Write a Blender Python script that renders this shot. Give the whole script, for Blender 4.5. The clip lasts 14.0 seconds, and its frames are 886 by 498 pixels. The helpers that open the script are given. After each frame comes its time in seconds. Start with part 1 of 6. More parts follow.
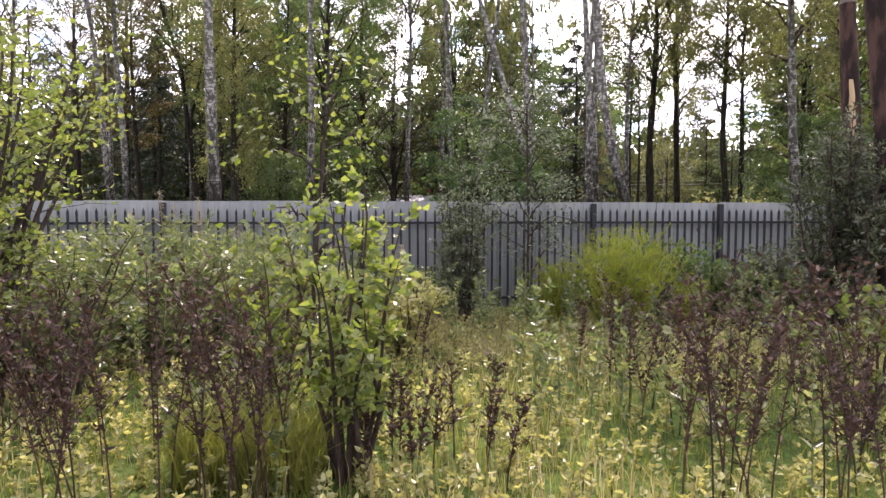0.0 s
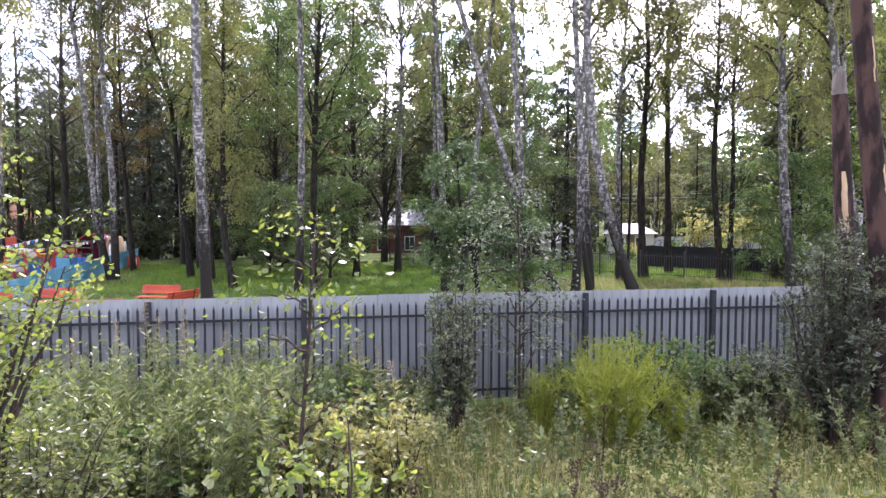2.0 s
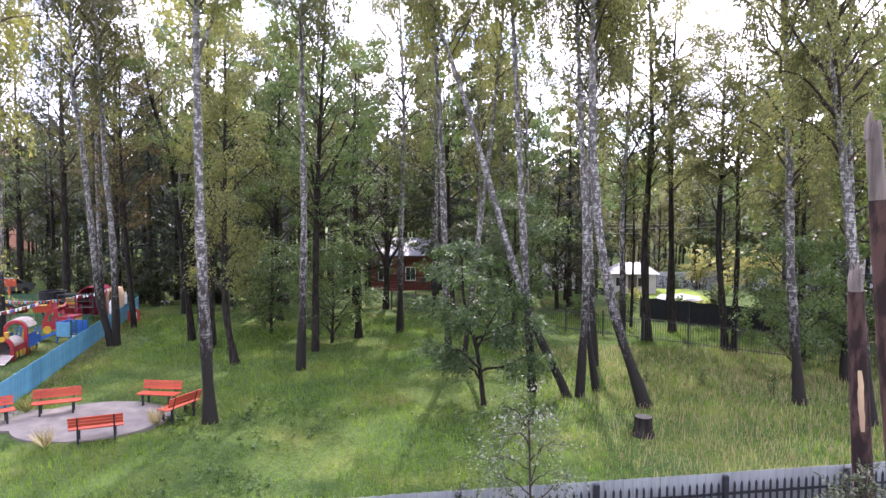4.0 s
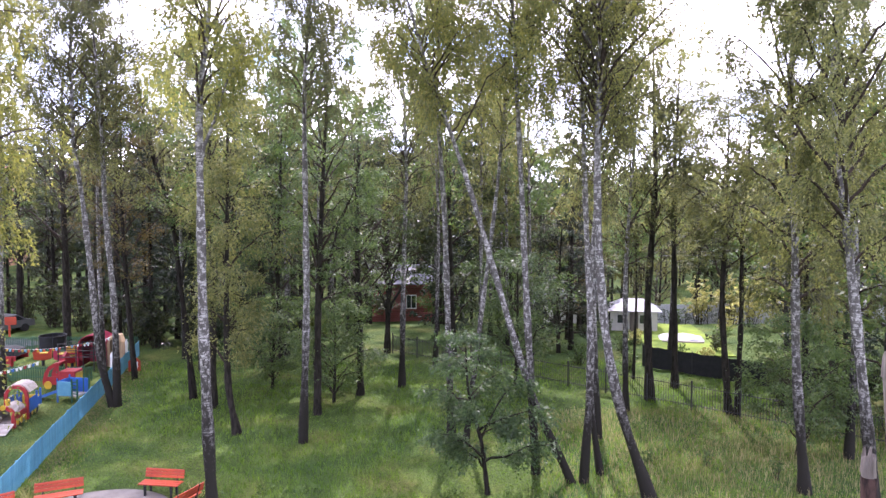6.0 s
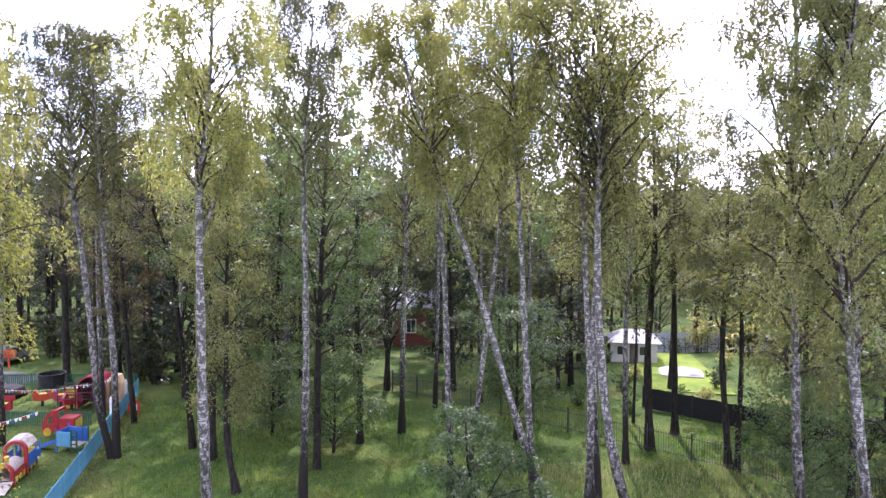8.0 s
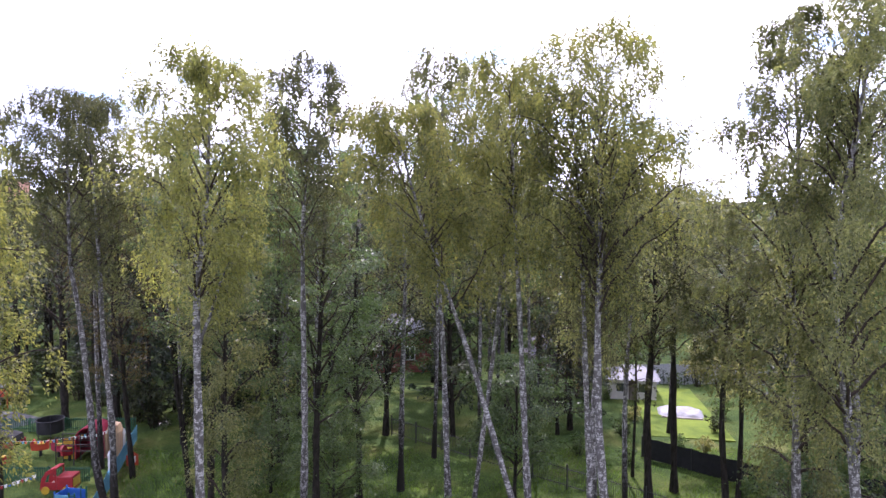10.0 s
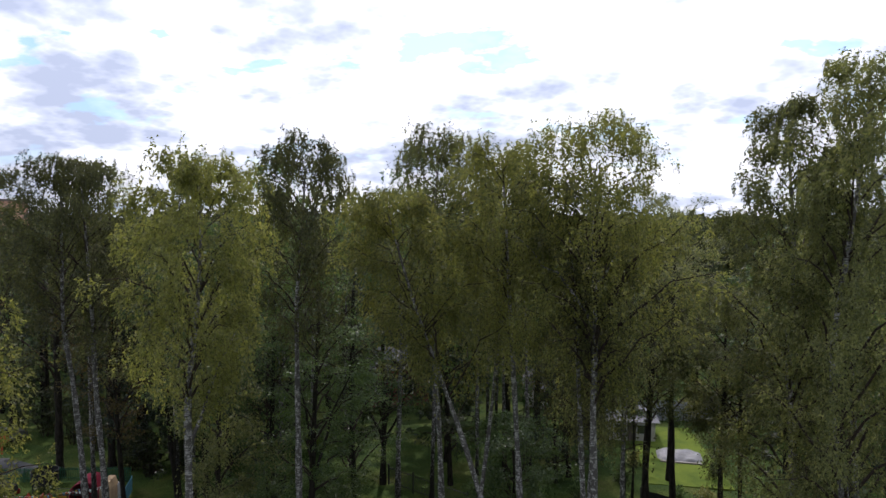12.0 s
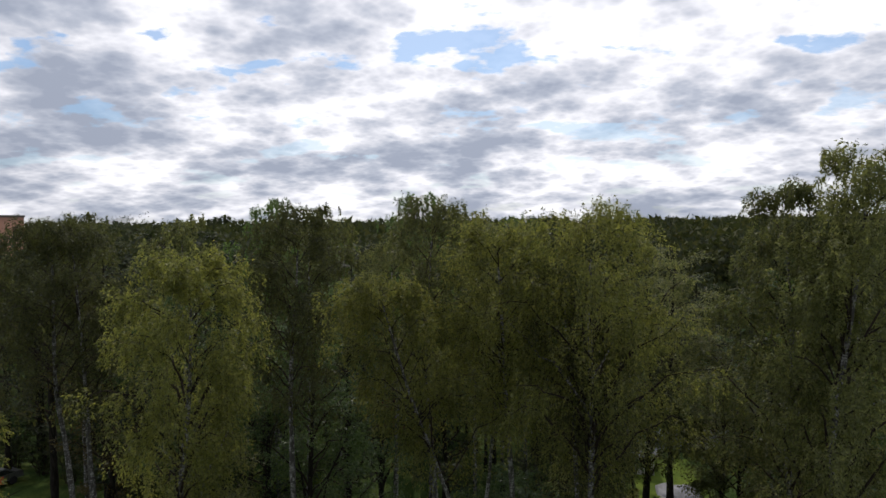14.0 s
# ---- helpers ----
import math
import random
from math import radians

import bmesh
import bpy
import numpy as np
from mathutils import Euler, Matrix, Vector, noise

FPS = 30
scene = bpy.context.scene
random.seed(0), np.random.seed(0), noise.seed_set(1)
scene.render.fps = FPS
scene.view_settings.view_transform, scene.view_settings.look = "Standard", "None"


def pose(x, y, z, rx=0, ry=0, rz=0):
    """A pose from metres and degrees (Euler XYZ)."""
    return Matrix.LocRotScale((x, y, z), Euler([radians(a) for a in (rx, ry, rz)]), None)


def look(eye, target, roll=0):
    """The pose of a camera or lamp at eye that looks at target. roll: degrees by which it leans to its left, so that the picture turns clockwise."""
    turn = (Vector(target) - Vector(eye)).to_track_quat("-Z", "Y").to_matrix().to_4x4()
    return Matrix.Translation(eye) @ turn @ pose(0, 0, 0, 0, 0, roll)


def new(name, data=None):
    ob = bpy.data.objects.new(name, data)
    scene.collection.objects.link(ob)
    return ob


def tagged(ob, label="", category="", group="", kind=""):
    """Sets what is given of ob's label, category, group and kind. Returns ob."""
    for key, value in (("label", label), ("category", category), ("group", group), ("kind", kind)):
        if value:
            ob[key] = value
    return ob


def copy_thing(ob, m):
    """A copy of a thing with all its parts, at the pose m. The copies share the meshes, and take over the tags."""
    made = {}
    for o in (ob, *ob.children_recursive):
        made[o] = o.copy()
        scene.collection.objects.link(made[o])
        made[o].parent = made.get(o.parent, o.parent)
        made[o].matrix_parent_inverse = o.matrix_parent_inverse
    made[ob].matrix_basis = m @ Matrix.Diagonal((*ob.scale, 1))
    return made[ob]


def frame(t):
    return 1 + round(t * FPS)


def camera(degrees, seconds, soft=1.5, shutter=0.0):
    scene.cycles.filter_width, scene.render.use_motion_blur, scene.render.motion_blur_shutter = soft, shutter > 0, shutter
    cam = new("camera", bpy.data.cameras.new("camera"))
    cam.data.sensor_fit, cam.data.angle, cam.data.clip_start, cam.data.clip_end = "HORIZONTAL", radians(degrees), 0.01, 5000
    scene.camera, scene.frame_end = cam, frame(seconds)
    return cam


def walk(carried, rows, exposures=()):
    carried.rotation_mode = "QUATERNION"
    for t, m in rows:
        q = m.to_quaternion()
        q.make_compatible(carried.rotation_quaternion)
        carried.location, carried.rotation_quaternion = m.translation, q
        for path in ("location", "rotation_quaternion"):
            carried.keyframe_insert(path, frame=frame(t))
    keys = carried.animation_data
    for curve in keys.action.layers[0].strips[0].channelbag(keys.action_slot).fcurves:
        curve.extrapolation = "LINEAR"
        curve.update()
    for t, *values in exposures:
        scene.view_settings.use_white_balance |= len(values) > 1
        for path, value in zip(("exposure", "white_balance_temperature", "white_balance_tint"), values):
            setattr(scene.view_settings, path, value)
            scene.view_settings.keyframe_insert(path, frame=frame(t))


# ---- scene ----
cam = camera(68.2, 14.0)
METRES, EYE, TILT, LEAN, TURN = 20.0, 1.7, -2.9, 0.0, 0.0
ROWS = [
    (0.0, 0.0, 0.0, 0.0, 0.0, 0.0, -0.0),
    (0.5, 0.001, 0.0001, 0.0347, -0.3, -0.0, 0.08),
    (1.0, 0.0026, 0.0019, 0.0429, -0.6, 0.05, 0.09),
    (1.5, 0.0023, 0.0051, 0.0481, -0.68, 0.03, 0.11),
    (2.0, 0.0014, 0.0073, 0.0812, -0.7, -0.06, 0.14),
    (2.5, 0.0, 0.0101, 0.124, -0.69, -0.08, 0.19),
    (3.0, -0.0014, 0.0124, 0.166, -0.7, -0.07, 0.16),
    (5.5, -0.0131, 0.0236, 0.3684, -0.78, -0.05, 0.0),
    (6.0, -0.014, 0.0237, 0.404, -0.79, -0.04, -0.01),
    (6.5, -0.0144, 0.0238, 0.4356, -0.81, 0.01, -0.02),
    (7.0, -0.0142, 0.024, 0.4642, -0.81, 0.05, -0.03),
    (7.5, -0.0142, 0.0241, 0.4948, -0.8, 0.09, -0.04),
    (10.0, -0.015, 0.0324, 0.7079, -0.9, -0.37, -0.09),
    (10.5, -0.0129, 0.0328, 0.7433, -0.87, -0.21, -0.03),
    (11.0, -0.0115, 0.0338, 0.7785, -0.86, -0.04, 0.0),
    (11.5, -0.0087, 0.0362, 0.8126, -0.88, 0.19, 0.05),
    (12.0, -0.0054, 0.0391, 0.8467, -0.96, 0.33, 0.14),
    (12.5, -0.0048, 0.0417, 0.8834, -1.04, 0.37, 0.24),
    (13.0, -0.0034, 0.0448, 0.9189, -1.09, 0.43, 0.33),
    (13.5, -0.0012, 0.0483, 0.9566, -1.13, 0.38, 0.47),
    (14.0, 0.0026, 0.0516, 0.9961, -1.13, 0.26, 0.66),
]
EXPOSURES = [(0.0, 0.58, 6650, 29), (0.6, 0.88, 6150, 29), (1.0, 0.95, 6000, 29), (2.0, 1.02, 5950, 32), (3.0, 0.96, 5950, 34), (7.5, 1.02, 5750, 36), (9.0, 0.8, 5700, 36), (10.0, 0.45, 5700, 37), (11.0, -0.25, 5850, 28), (12.0, -1.15, 6000, 19), (12.8, -1.52, 6150, 17), (14.0, -1.85, 6300, 14)]
walk(cam, [(t, pose(0, 0, EYE, TILT, LEAN, TURN) @ pose(METRES * x, METRES * y, METRES * z, 90 + pitch, roll, yaw)) for t, x, y, z, yaw, pitch, roll in ROWS], EXPOSURES)

# ---- world and sun ----
SUN_ELEVATION, SUN_RIGHT = 50.0, 5.0        # degrees above the horizon, and to the right of straight ahead (+y)


def nodes_of(owner):
    owner.use_nodes = True
    owner.node_tree.nodes.clear()
    tree = owner.node_tree

    def add(kind, **values):
        node = tree.nodes.new(kind)
        for key, value in values.items():
            if key in node.inputs:
                node.inputs[key].default_value = value
        return node
    return tree, add, tree.links.new


def ramp(node, stops, smooth=False):
    node.color_ramp.interpolation = "EASE" if smooth else "LINEAR"
    el = node.color_ramp.elements
    while len(el) < len(stops):
        el.new(0.5)
    for e, (p, c) in zip(el, stops):
        e.position = p
        e.color = (c, c, c, 1) if isinstance(c, (int, float)) else (*c, 1)
    return node


world = bpy.data.worlds.new("sky")
scene.world = world
wt, wadd, wlink = nodes_of(world)
sky = wadd("ShaderNodeTexSky")
sky.sky_type = "NISHITA"
sky.sun_disc = False
sky.sun_elevation, sky.sun_rotation = radians(SUN_ELEVATION), radians(SUN_RIGHT)
coords = wadd("ShaderNodeTexCoord")
split = wadd("ShaderNodeSeparateXYZ")
wlink(coords.outputs["Generated"], split.inputs[0])
rise = wadd("ShaderNodeMath")
rise.operation = "MAXIMUM"
wlink(split.outputs["Z"], rise.inputs[0])
rise.inputs[1].default_value = 0.0
lift = wadd("ShaderNodeMath")
lift.operation = "ADD"
lift.inputs[1].default_value = 0.26
wlink(rise.outputs[0], lift.inputs[0])
flat = wadd("ShaderNodeVectorMath")
flat.operation = "DIVIDE"
triple = wadd("ShaderNodeCombineXYZ")
for i in range(3):
    wlink(lift.outputs[0], triple.inputs[i])
wlink(coords.outputs["Generated"], flat.inputs[0])
wlink(triple.outputs[0], flat.inputs[1])
stretch = wadd("ShaderNodeMapping")
stretch.inputs["Location"].default_value = (3.1, 0.4, 0)
stretch.inputs["Scale"].default_value = (1.0, 1.0, 0.0)
wlink(flat.outputs[0], stretch.inputs["Vector"])
puffs = wadd("ShaderNodeTexNoise", Scale=1.7, Detail=12.0, Roughness=0.54, Distortion=0.1)
wlink(stretch.outputs[0], puffs.inputs["Vector"])
# rounded heads on the clouds' edges
heads = wadd("ShaderNodeTexVoronoi", Scale=5.5, Detail=3.0, Roughness=0.6)
wlink(stretch.outputs[0], heads.inputs["Vector"])
bulge = wadd("ShaderNodeMath")
bulge.operation = "MULTIPLY_ADD"
bulge.inputs[1].default_value = -0.2
wlink(heads.outputs["Distance"], bulge.inputs[0])
wlink(puffs.outputs["Fac"], bulge.inputs[2])
# grey undersides against white lit parts
shade = ramp(wadd("ShaderNodeValToRGB"), [(0.16, (2.5, 2.5, 2.5)), (0.265, (1.7, 1.74, 1.82)), (0.34, (1.2, 1.29, 1.44)), (0.43, (0.86, 0.96, 1.14))])
wlink(bulge.outputs[0], shade.inputs[0])
holes = wadd("ShaderNodeTexNoise", Scale=2.6, Detail=7.0, Roughness=0.55)
moved = wadd("ShaderNodeMapping")
moved.inputs["Location"].default_value = (7.7, 2.9, 0)
moved.inputs["Scale"].default_value = (1.0, 1.4, 0.0)
wlink(flat.outputs[0], moved.inputs["Vector"])
wlink(moved.outputs[0], holes.inputs["Vector"])
gap = ramp(wadd("ShaderNodeValToRGB"), [(0.735, 0.0), (0.79, 0.8)])
rim = wadd("ShaderNodeMath")
rim.operation = "MULTIPLY_ADD"
rim.inputs[1].default_value = 0.14
wlink(heads.outputs["Distance"], rim.inputs[0])
wlink(holes.outputs["Fac"], rim.inputs[2])
wlink(rim.outputs[0], gap.inputs[0])
tenfold = wadd("ShaderNodeVectorMath")
tenfold.operation = "SCALE"
# the cloud cover shines brightest round the sun and falls off smoothly away from it
e, a = radians(SUN_ELEVATION), radians(SUN_RIGHT)
toward = wadd("ShaderNodeVectorMath")
toward.operation = "DOT_PRODUCT"
toward.inputs[1].default_value = (math.sin(a) * math.cos(e), math.cos(a) * math.cos(e), math.sin(e))
wlink(coords.outputs["Generated"], toward.inputs[0])
gain = wadd("ShaderNodeMapRange")
gain.interpolation_type = "SMOOTHSTEP"
for key, value in (("From Min", -0.6), ("From Max", 1.0), ("To Min", 5.2), ("To Max", 17.0)):
    gain.inputs[key].default_value = value
wlink(toward.outputs["Value"], gain.inputs["Value"])
wlink(gain.outputs[0], tenfold.inputs["Scale"])
wlink(shade.outputs[0], tenfold.inputs[0])
# clear gaps between the clouds only well above the horizon
high = wadd("ShaderNodeMapRange")
for key, value in (("From Min", 0.03), ("From Max", 0.22), ("To Min", 0.3), ("To Max", 1.0)):
    high.inputs[key].default_value = value
wlink(split.outputs["Z"], high.inputs["Value"])
open_sky = wadd("ShaderNodeMath")
open_sky.operation = "MULTIPLY"
wlink(gap.outputs[0], open_sky.inputs[0])
wlink(high.outputs[0], open_sky.inputs[1])
clear = wadd("ShaderNodeVectorMath")
clear.operation = "MULTIPLY"
clear.inputs[1].default_value = (2.5, 3.2, 3.7)
wlink(sky.outputs[0], clear.inputs[0])
both = wadd("ShaderNodeMix")
both.data_type = "RGBA"
wlink(open_sky.outputs[0], both.inputs["Factor"])
wlink(tenfold.outputs[0], both.inputs["A"])
wlink(clear.outputs[0], both.inputs["B"])
back = wadd("ShaderNodeBackground", Strength=0.1)
wlink(both.outputs["Result"], back.inputs["Color"])
wout = wadd("ShaderNodeOutputWorld")
wlink(back.outputs[0], wout.inputs["Surface"])

sun = new("sun", bpy.data.lights.new("sun", "SUN"))
sun.data.energy, sun.data.angle, sun.data.color = 5.0, radians(0.6), (1.0, 0.93, 0.82)
e, a = radians(SUN_ELEVATION), radians(SUN_RIGHT)
sun.matrix_world = look((0, 0, 60), (-math.sin(a) * math.cos(e), -math.cos(a) * math.cos(e), 60 - math.sin(e)))

# ---- materials ----


def material(name, base, rough=0.7, metal=0.0, second=None, scale=6.0, detail=6.0, bump=0.0, bump_scale=40.0, low=0.4, high=0.62, stretch=(1, 1, 1), per_object=0.0, spec=0.5):
    """Two base colours mixed by a noise of real size, with a fine relief and a slight change from object to object."""
    m = bpy.data.materials.new(name)
    t, add, link = nodes_of(m)
    out = add("ShaderNodeOutputMaterial")
    bsdf = add("ShaderNodeBsdfPrincipled", Roughness=rough, Metallic=metal)
    bsdf.inputs["Specular IOR Level"].default_value = spec
    link(bsdf.outputs[0], out.inputs["Surface"])
    tc = add("ShaderNodeTexCoord")
    mp = add("ShaderNodeMapping")
    mp.inputs["Scale"].default_value = stretch
    link(tc.outputs["Object"], mp.inputs["Vector"])
    n = add("ShaderNodeTexNoise", Scale=scale, Detail=detail, Roughness=0.6)
    link(mp.outputs[0], n.inputs["Vector"])
    r = ramp(add("ShaderNodeValToRGB"), [(low, base), (high, second or tuple(c * 0.72 for c in base))])
    link(n.outputs["Fac"], r.inputs[0])
    colour = r.outputs[0]
    if per_object:
        info = add("ShaderNodeObjectInfo")
        hsv = add("ShaderNodeHueSaturation")
        mul = add("ShaderNodeMapRange")
        mul.inputs["To Min"].default_value, mul.inputs["To Max"].default_value = 1 - per_object, 1 + per_object
        link(info.outputs["Random"], mul.inputs["Value"])
        link(mul.outputs[0], hsv.inputs["Value"])
        link(colour, hsv.inputs["Color"])
        colour = hsv.outputs[0]
    link(colour, bsdf.inputs["Base Color"])
    if bump:
        n2 = add("ShaderNodeTexNoise", Scale=bump_scale, Detail=4.0)
        link(mp.outputs[0], n2.inputs["Vector"])
        b = add("ShaderNodeBump", Strength=bump, Distance=0.02)
        link(n2.outputs["Fac"], b.inputs["Height"])
        link(b.outputs[0], bsdf.inputs["Normal"])
    return m


def leaf_material(name, colours, through_colour, through_share=0.42, rough=0.5, patch=0.35):
    """Leaves: a colour for each leaf from a short scale, and light let through."""
    m = bpy.data.materials.new(name)
    t, add, link = nodes_of(m)
    out = add("ShaderNodeOutputMaterial")
    geo = add("ShaderNodeNewGeometry")
    tc = add("ShaderNodeTexCoord")
    n = add("ShaderNodeTexNoise", Scale=0.55, Detail=3.0)
    link(tc.outputs["Object"], n.inputs["Vector"])
    mixed = add("ShaderNodeMix")
    mixed.inputs["Factor"].default_value = patch
    link(geo.outputs["Random Per Island"], mixed.inputs["A"])
    link(n.outputs["Fac"], mixed.inputs["B"])
    steps = len(colours) - 1
    r = ramp(add("ShaderNodeValToRGB"), [(i / steps, c) for i, c in enumerate(colours)])
    link(mixed.outputs["Result"], r.inputs[0])
    info = add("ShaderNodeObjectInfo")
    hsv = add("ShaderNodeHueSaturation")
    mul = add("ShaderNodeMapRange")
    mul.inputs["To Min"].default_value, mul.inputs["To Max"].default_value = 0.68, 1.25
    link(info.outputs["Random"], mul.inputs["Value"])
    link(mul.outputs[0], hsv.inputs["Value"])
    link(r.outputs[0], hsv.inputs["Color"])
    bsdf = add("ShaderNodeBsdfPrincipled", Roughness=rough)
    bsdf.inputs["Specular IOR Level"].default_value = 0.4
    link(hsv.outputs[0], bsdf.inputs["Base Color"])
    glow = add("ShaderNodeMix")
    glow.data_type, glow.blend_type = "RGBA", "MULTIPLY"
    glow.inputs["Factor"].default_value = 1.0
    link(hsv.outputs[0], glow.inputs["A"])
    glow.inputs["B"].default_value = (*through_colour, 1)
    tr = add("ShaderNodeBsdfTranslucent")
    link(glow.outputs["Result"], tr.inputs["Color"])
    mix = add("ShaderNodeMixShader", Fac=through_share)
    mix.inputs[0].default_value = through_share
    link(bsdf.outputs[0], mix.inputs[1])
    link(tr.outputs[0], mix.inputs[2])
    link(mix.outputs[0], out.inputs["Surface"])
    return m


def birch_bark():
    """White bark with dark scars and bands, grown over by dark fissured cork at the foot."""
    m = bpy.data.materials.new("birch_bark")
    t, add, link = nodes_of(m)
    out = add("ShaderNodeOutputMaterial")
    bsdf = add("ShaderNodeBsdfPrincipled", Roughness=0.85)
    bsdf.inputs["Specular IOR Level"].default_value = 0.1
    link(bsdf.outputs[0], out.inputs["Surface"])
    tc = add("ShaderNodeTexCoord")
    info = add("ShaderNodeObjectInfo")
    shift = add("ShaderNodeVectorMath")
    link(tc.outputs["Object"], shift.inputs[0])
    far = add("ShaderNodeVectorMath")
    far.operation = "SCALE"
    far.inputs[0].default_value = (31, 17, 53)
    link(info.outputs["Random"], far.inputs["Scale"])
    link(far.outputs[0], shift.inputs[1])
    mp = add("ShaderNodeMapping")
    mp.inputs["Scale"].default_value = (1, 1, 0.55)
    link(shift.outputs[0], mp.inputs["Vector"])
    scars = add("ShaderNodeTexNoise", Scale=8.5, Detail=4.0, Roughness=0.65)
    link(mp.outputs[0], scars.inputs["Vector"])
    mp2 = add("ShaderNodeMapping")
    mp2.inputs["Scale"].default_value = (1, 1, 7.0)
    link(shift.outputs[0], mp2.inputs["Vector"])
    bands = add("ShaderNodeTexNoise", Scale=3.5, Detail=5.0, Roughness=0.7)
    link(mp2.outputs[0], bands.inputs["Vector"])
    white = ramp(add("ShaderNodeValToRGB"), [(0.42, (0.43, 0.42, 0.40)), (0.50, (0.29, 0.28, 0.265)), (0.57, (0.10, 0.096, 0.09))])
    link(bands.outputs["Fac"], white.inputs[0])
    scar = ramp(add("ShaderNodeValToRGB"), [(0.465, 0.0), (0.52, 1.0)])
    link(scars.outputs["Fac"], scar.inputs[0])
    dark = add("ShaderNodeMix")
    dark.data_type = "RGBA"
    link(scar.outputs[0], dark.inputs["Factor"])
    link(white.outputs[0], dark.inputs["A"])
    dark.inputs["B"].default_value = (0.095, 0.09, 0.083, 1)
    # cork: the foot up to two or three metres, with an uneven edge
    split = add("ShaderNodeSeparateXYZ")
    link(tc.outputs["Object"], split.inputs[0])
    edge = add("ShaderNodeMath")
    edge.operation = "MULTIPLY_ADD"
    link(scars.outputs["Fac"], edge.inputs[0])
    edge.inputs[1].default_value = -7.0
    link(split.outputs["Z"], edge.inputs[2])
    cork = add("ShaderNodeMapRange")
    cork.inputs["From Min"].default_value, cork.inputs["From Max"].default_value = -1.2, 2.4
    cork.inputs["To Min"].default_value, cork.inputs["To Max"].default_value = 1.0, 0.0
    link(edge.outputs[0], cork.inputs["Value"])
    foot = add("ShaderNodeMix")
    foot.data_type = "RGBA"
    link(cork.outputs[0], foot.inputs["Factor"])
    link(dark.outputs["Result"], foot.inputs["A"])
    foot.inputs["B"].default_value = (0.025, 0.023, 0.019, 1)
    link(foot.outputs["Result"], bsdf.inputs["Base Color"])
    b = add("ShaderNodeBump", Strength=0.7, Distance=0.03)
    link(scars.outputs["Fac"], b.inputs["Height"])
    link(b.outputs[0], bsdf.inputs["Normal"])
    return m


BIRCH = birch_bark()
DARK_BARK = material("dark_bark", (0.037, 0.033, 0.027), 0.95, second=(0.015, 0.013, 0.011), scale=9, bump=0.8, bump_scale=22, stretch=(1, 1, 0.25), per_object=0.25, spec=0.08)
TWIG = material("twig_bark", (0.06, 0.046, 0.038), 0.9, second=(0.03, 0.024, 0.02), scale=12, spec=0.08)
SNAG_BARK = material("dead_bark", (0.075, 0.045, 0.038), 0.95, second=(0.024, 0.017, 0.016), scale=5, low=0.44, high=0.57, bump=1.0, bump_scale=11, stretch=(1, 1, 0.3), spec=0.1)
BARE_WOOD = material("bare_wood", (0.52, 0.38, 0.22), 0.8, second=(0.34, 0.23, 0.14), scale=7, bump=0.4, bump_scale=30, stretch=(1, 1, 0.12))
GREY_WOOD = material("weathered_wood", (0.169, 0.1463, 0.1268), 0.9, second=(0.0845, 0.0715, 0.0637), scale=8, bump=0.6, bump_scale=26, stretch=(1, 1, 0.1), spec=0.1)

LEAF_BIRCH = leaf_material("birch_leaves", [(0.046, 0.055, 0.027), (0.080, 0.089, 0.04), (0.122, 0.128, 0.053), (0.19, 0.186, 0.08)], (2.3, 2.3, 1.45), 0.54, rough=0.45)
LEAF_GOLD = leaf_material("birch_leaves_turning", [(0.062, 0.072, 0.028), (0.104, 0.114, 0.04), (0.155, 0.158, 0.05), (0.23, 0.213, 0.066)], (2.25, 2.25, 1.35), 0.54, rough=0.45)
LEAF_GREEN = leaf_material("green_leaves", [(0.032, 0.056, 0.026), (0.057, 0.091, 0.037), (0.094, 0.132, 0.048), (0.155, 0.192, 0.07)], (1.9, 2.1, 1.1), 0.47, rough=0.4)
LEAF_DARK = leaf_material("dark_leaves", [(0.023, 0.031, 0.016), (0.035, 0.046, 0.021), (0.053, 0.066, 0.027), (0.095, 0.1, 0.04)], (1.6, 1.65, 1.0), 0.38, rough=0.55)
# birch leaves made darker: shade inside dense crowns is put into the colour
LEAF_BIRCH_SHADED = leaf_material("shaded_birch_leaves", [(0.034, 0.042, 0.02), (0.058, 0.067, 0.028), (0.092, 0.098, 0.038), (0.16, 0.155, 0.06)], (2.0, 2.0, 1.2), 0.48, rough=0.5)
LEAF_RUST = leaf_material("autumn_leaves", [(0.06, 0.062, 0.02), (0.092, 0.08, 0.024), (0.13, 0.095, 0.026), (0.17, 0.12, 0.03)], (1.5, 1.45, 0.8))
LEAF_SPRUCE = leaf_material("spruce_needles", [(0.016, 0.028, 0.014), (0.022, 0.038, 0.017), (0.032, 0.05, 0.02)], (1.1, 1.2, 0.8), 0.12)
LEAF_FAR = leaf_material("far_leaves", [(0.0286, 0.0377, 0.0169), (0.0416, 0.052, 0.0208), (0.0598, 0.0702, 0.0247), (0.104, 0.1014, 0.0312)], (1.4, 1.4, 0.9), 0.3, rough=0.85, patch=0.15)
LEAF_BRIGHT = leaf_material("bright_leaves", [(0.085, 0.125, 0.036), (0.125, 0.17, 0.05), (0.18, 0.215, 0.08), (0.34, 0.34, 0.17)], (1.7, 1.7, 0.75), 0.45, rough=0.25)
# silvery leaves; the palest step also paints white glints into some of them
LEAF_SILVER = leaf_material("pale_willow_leaves", [(0.036, 0.05, 0.029), (0.06, 0.077, 0.044), (0.11, 0.13, 0.082), (0.31, 0.325, 0.25)], (1.4, 1.5, 0.95), 0.38, rough=0.28, patch=0.2)
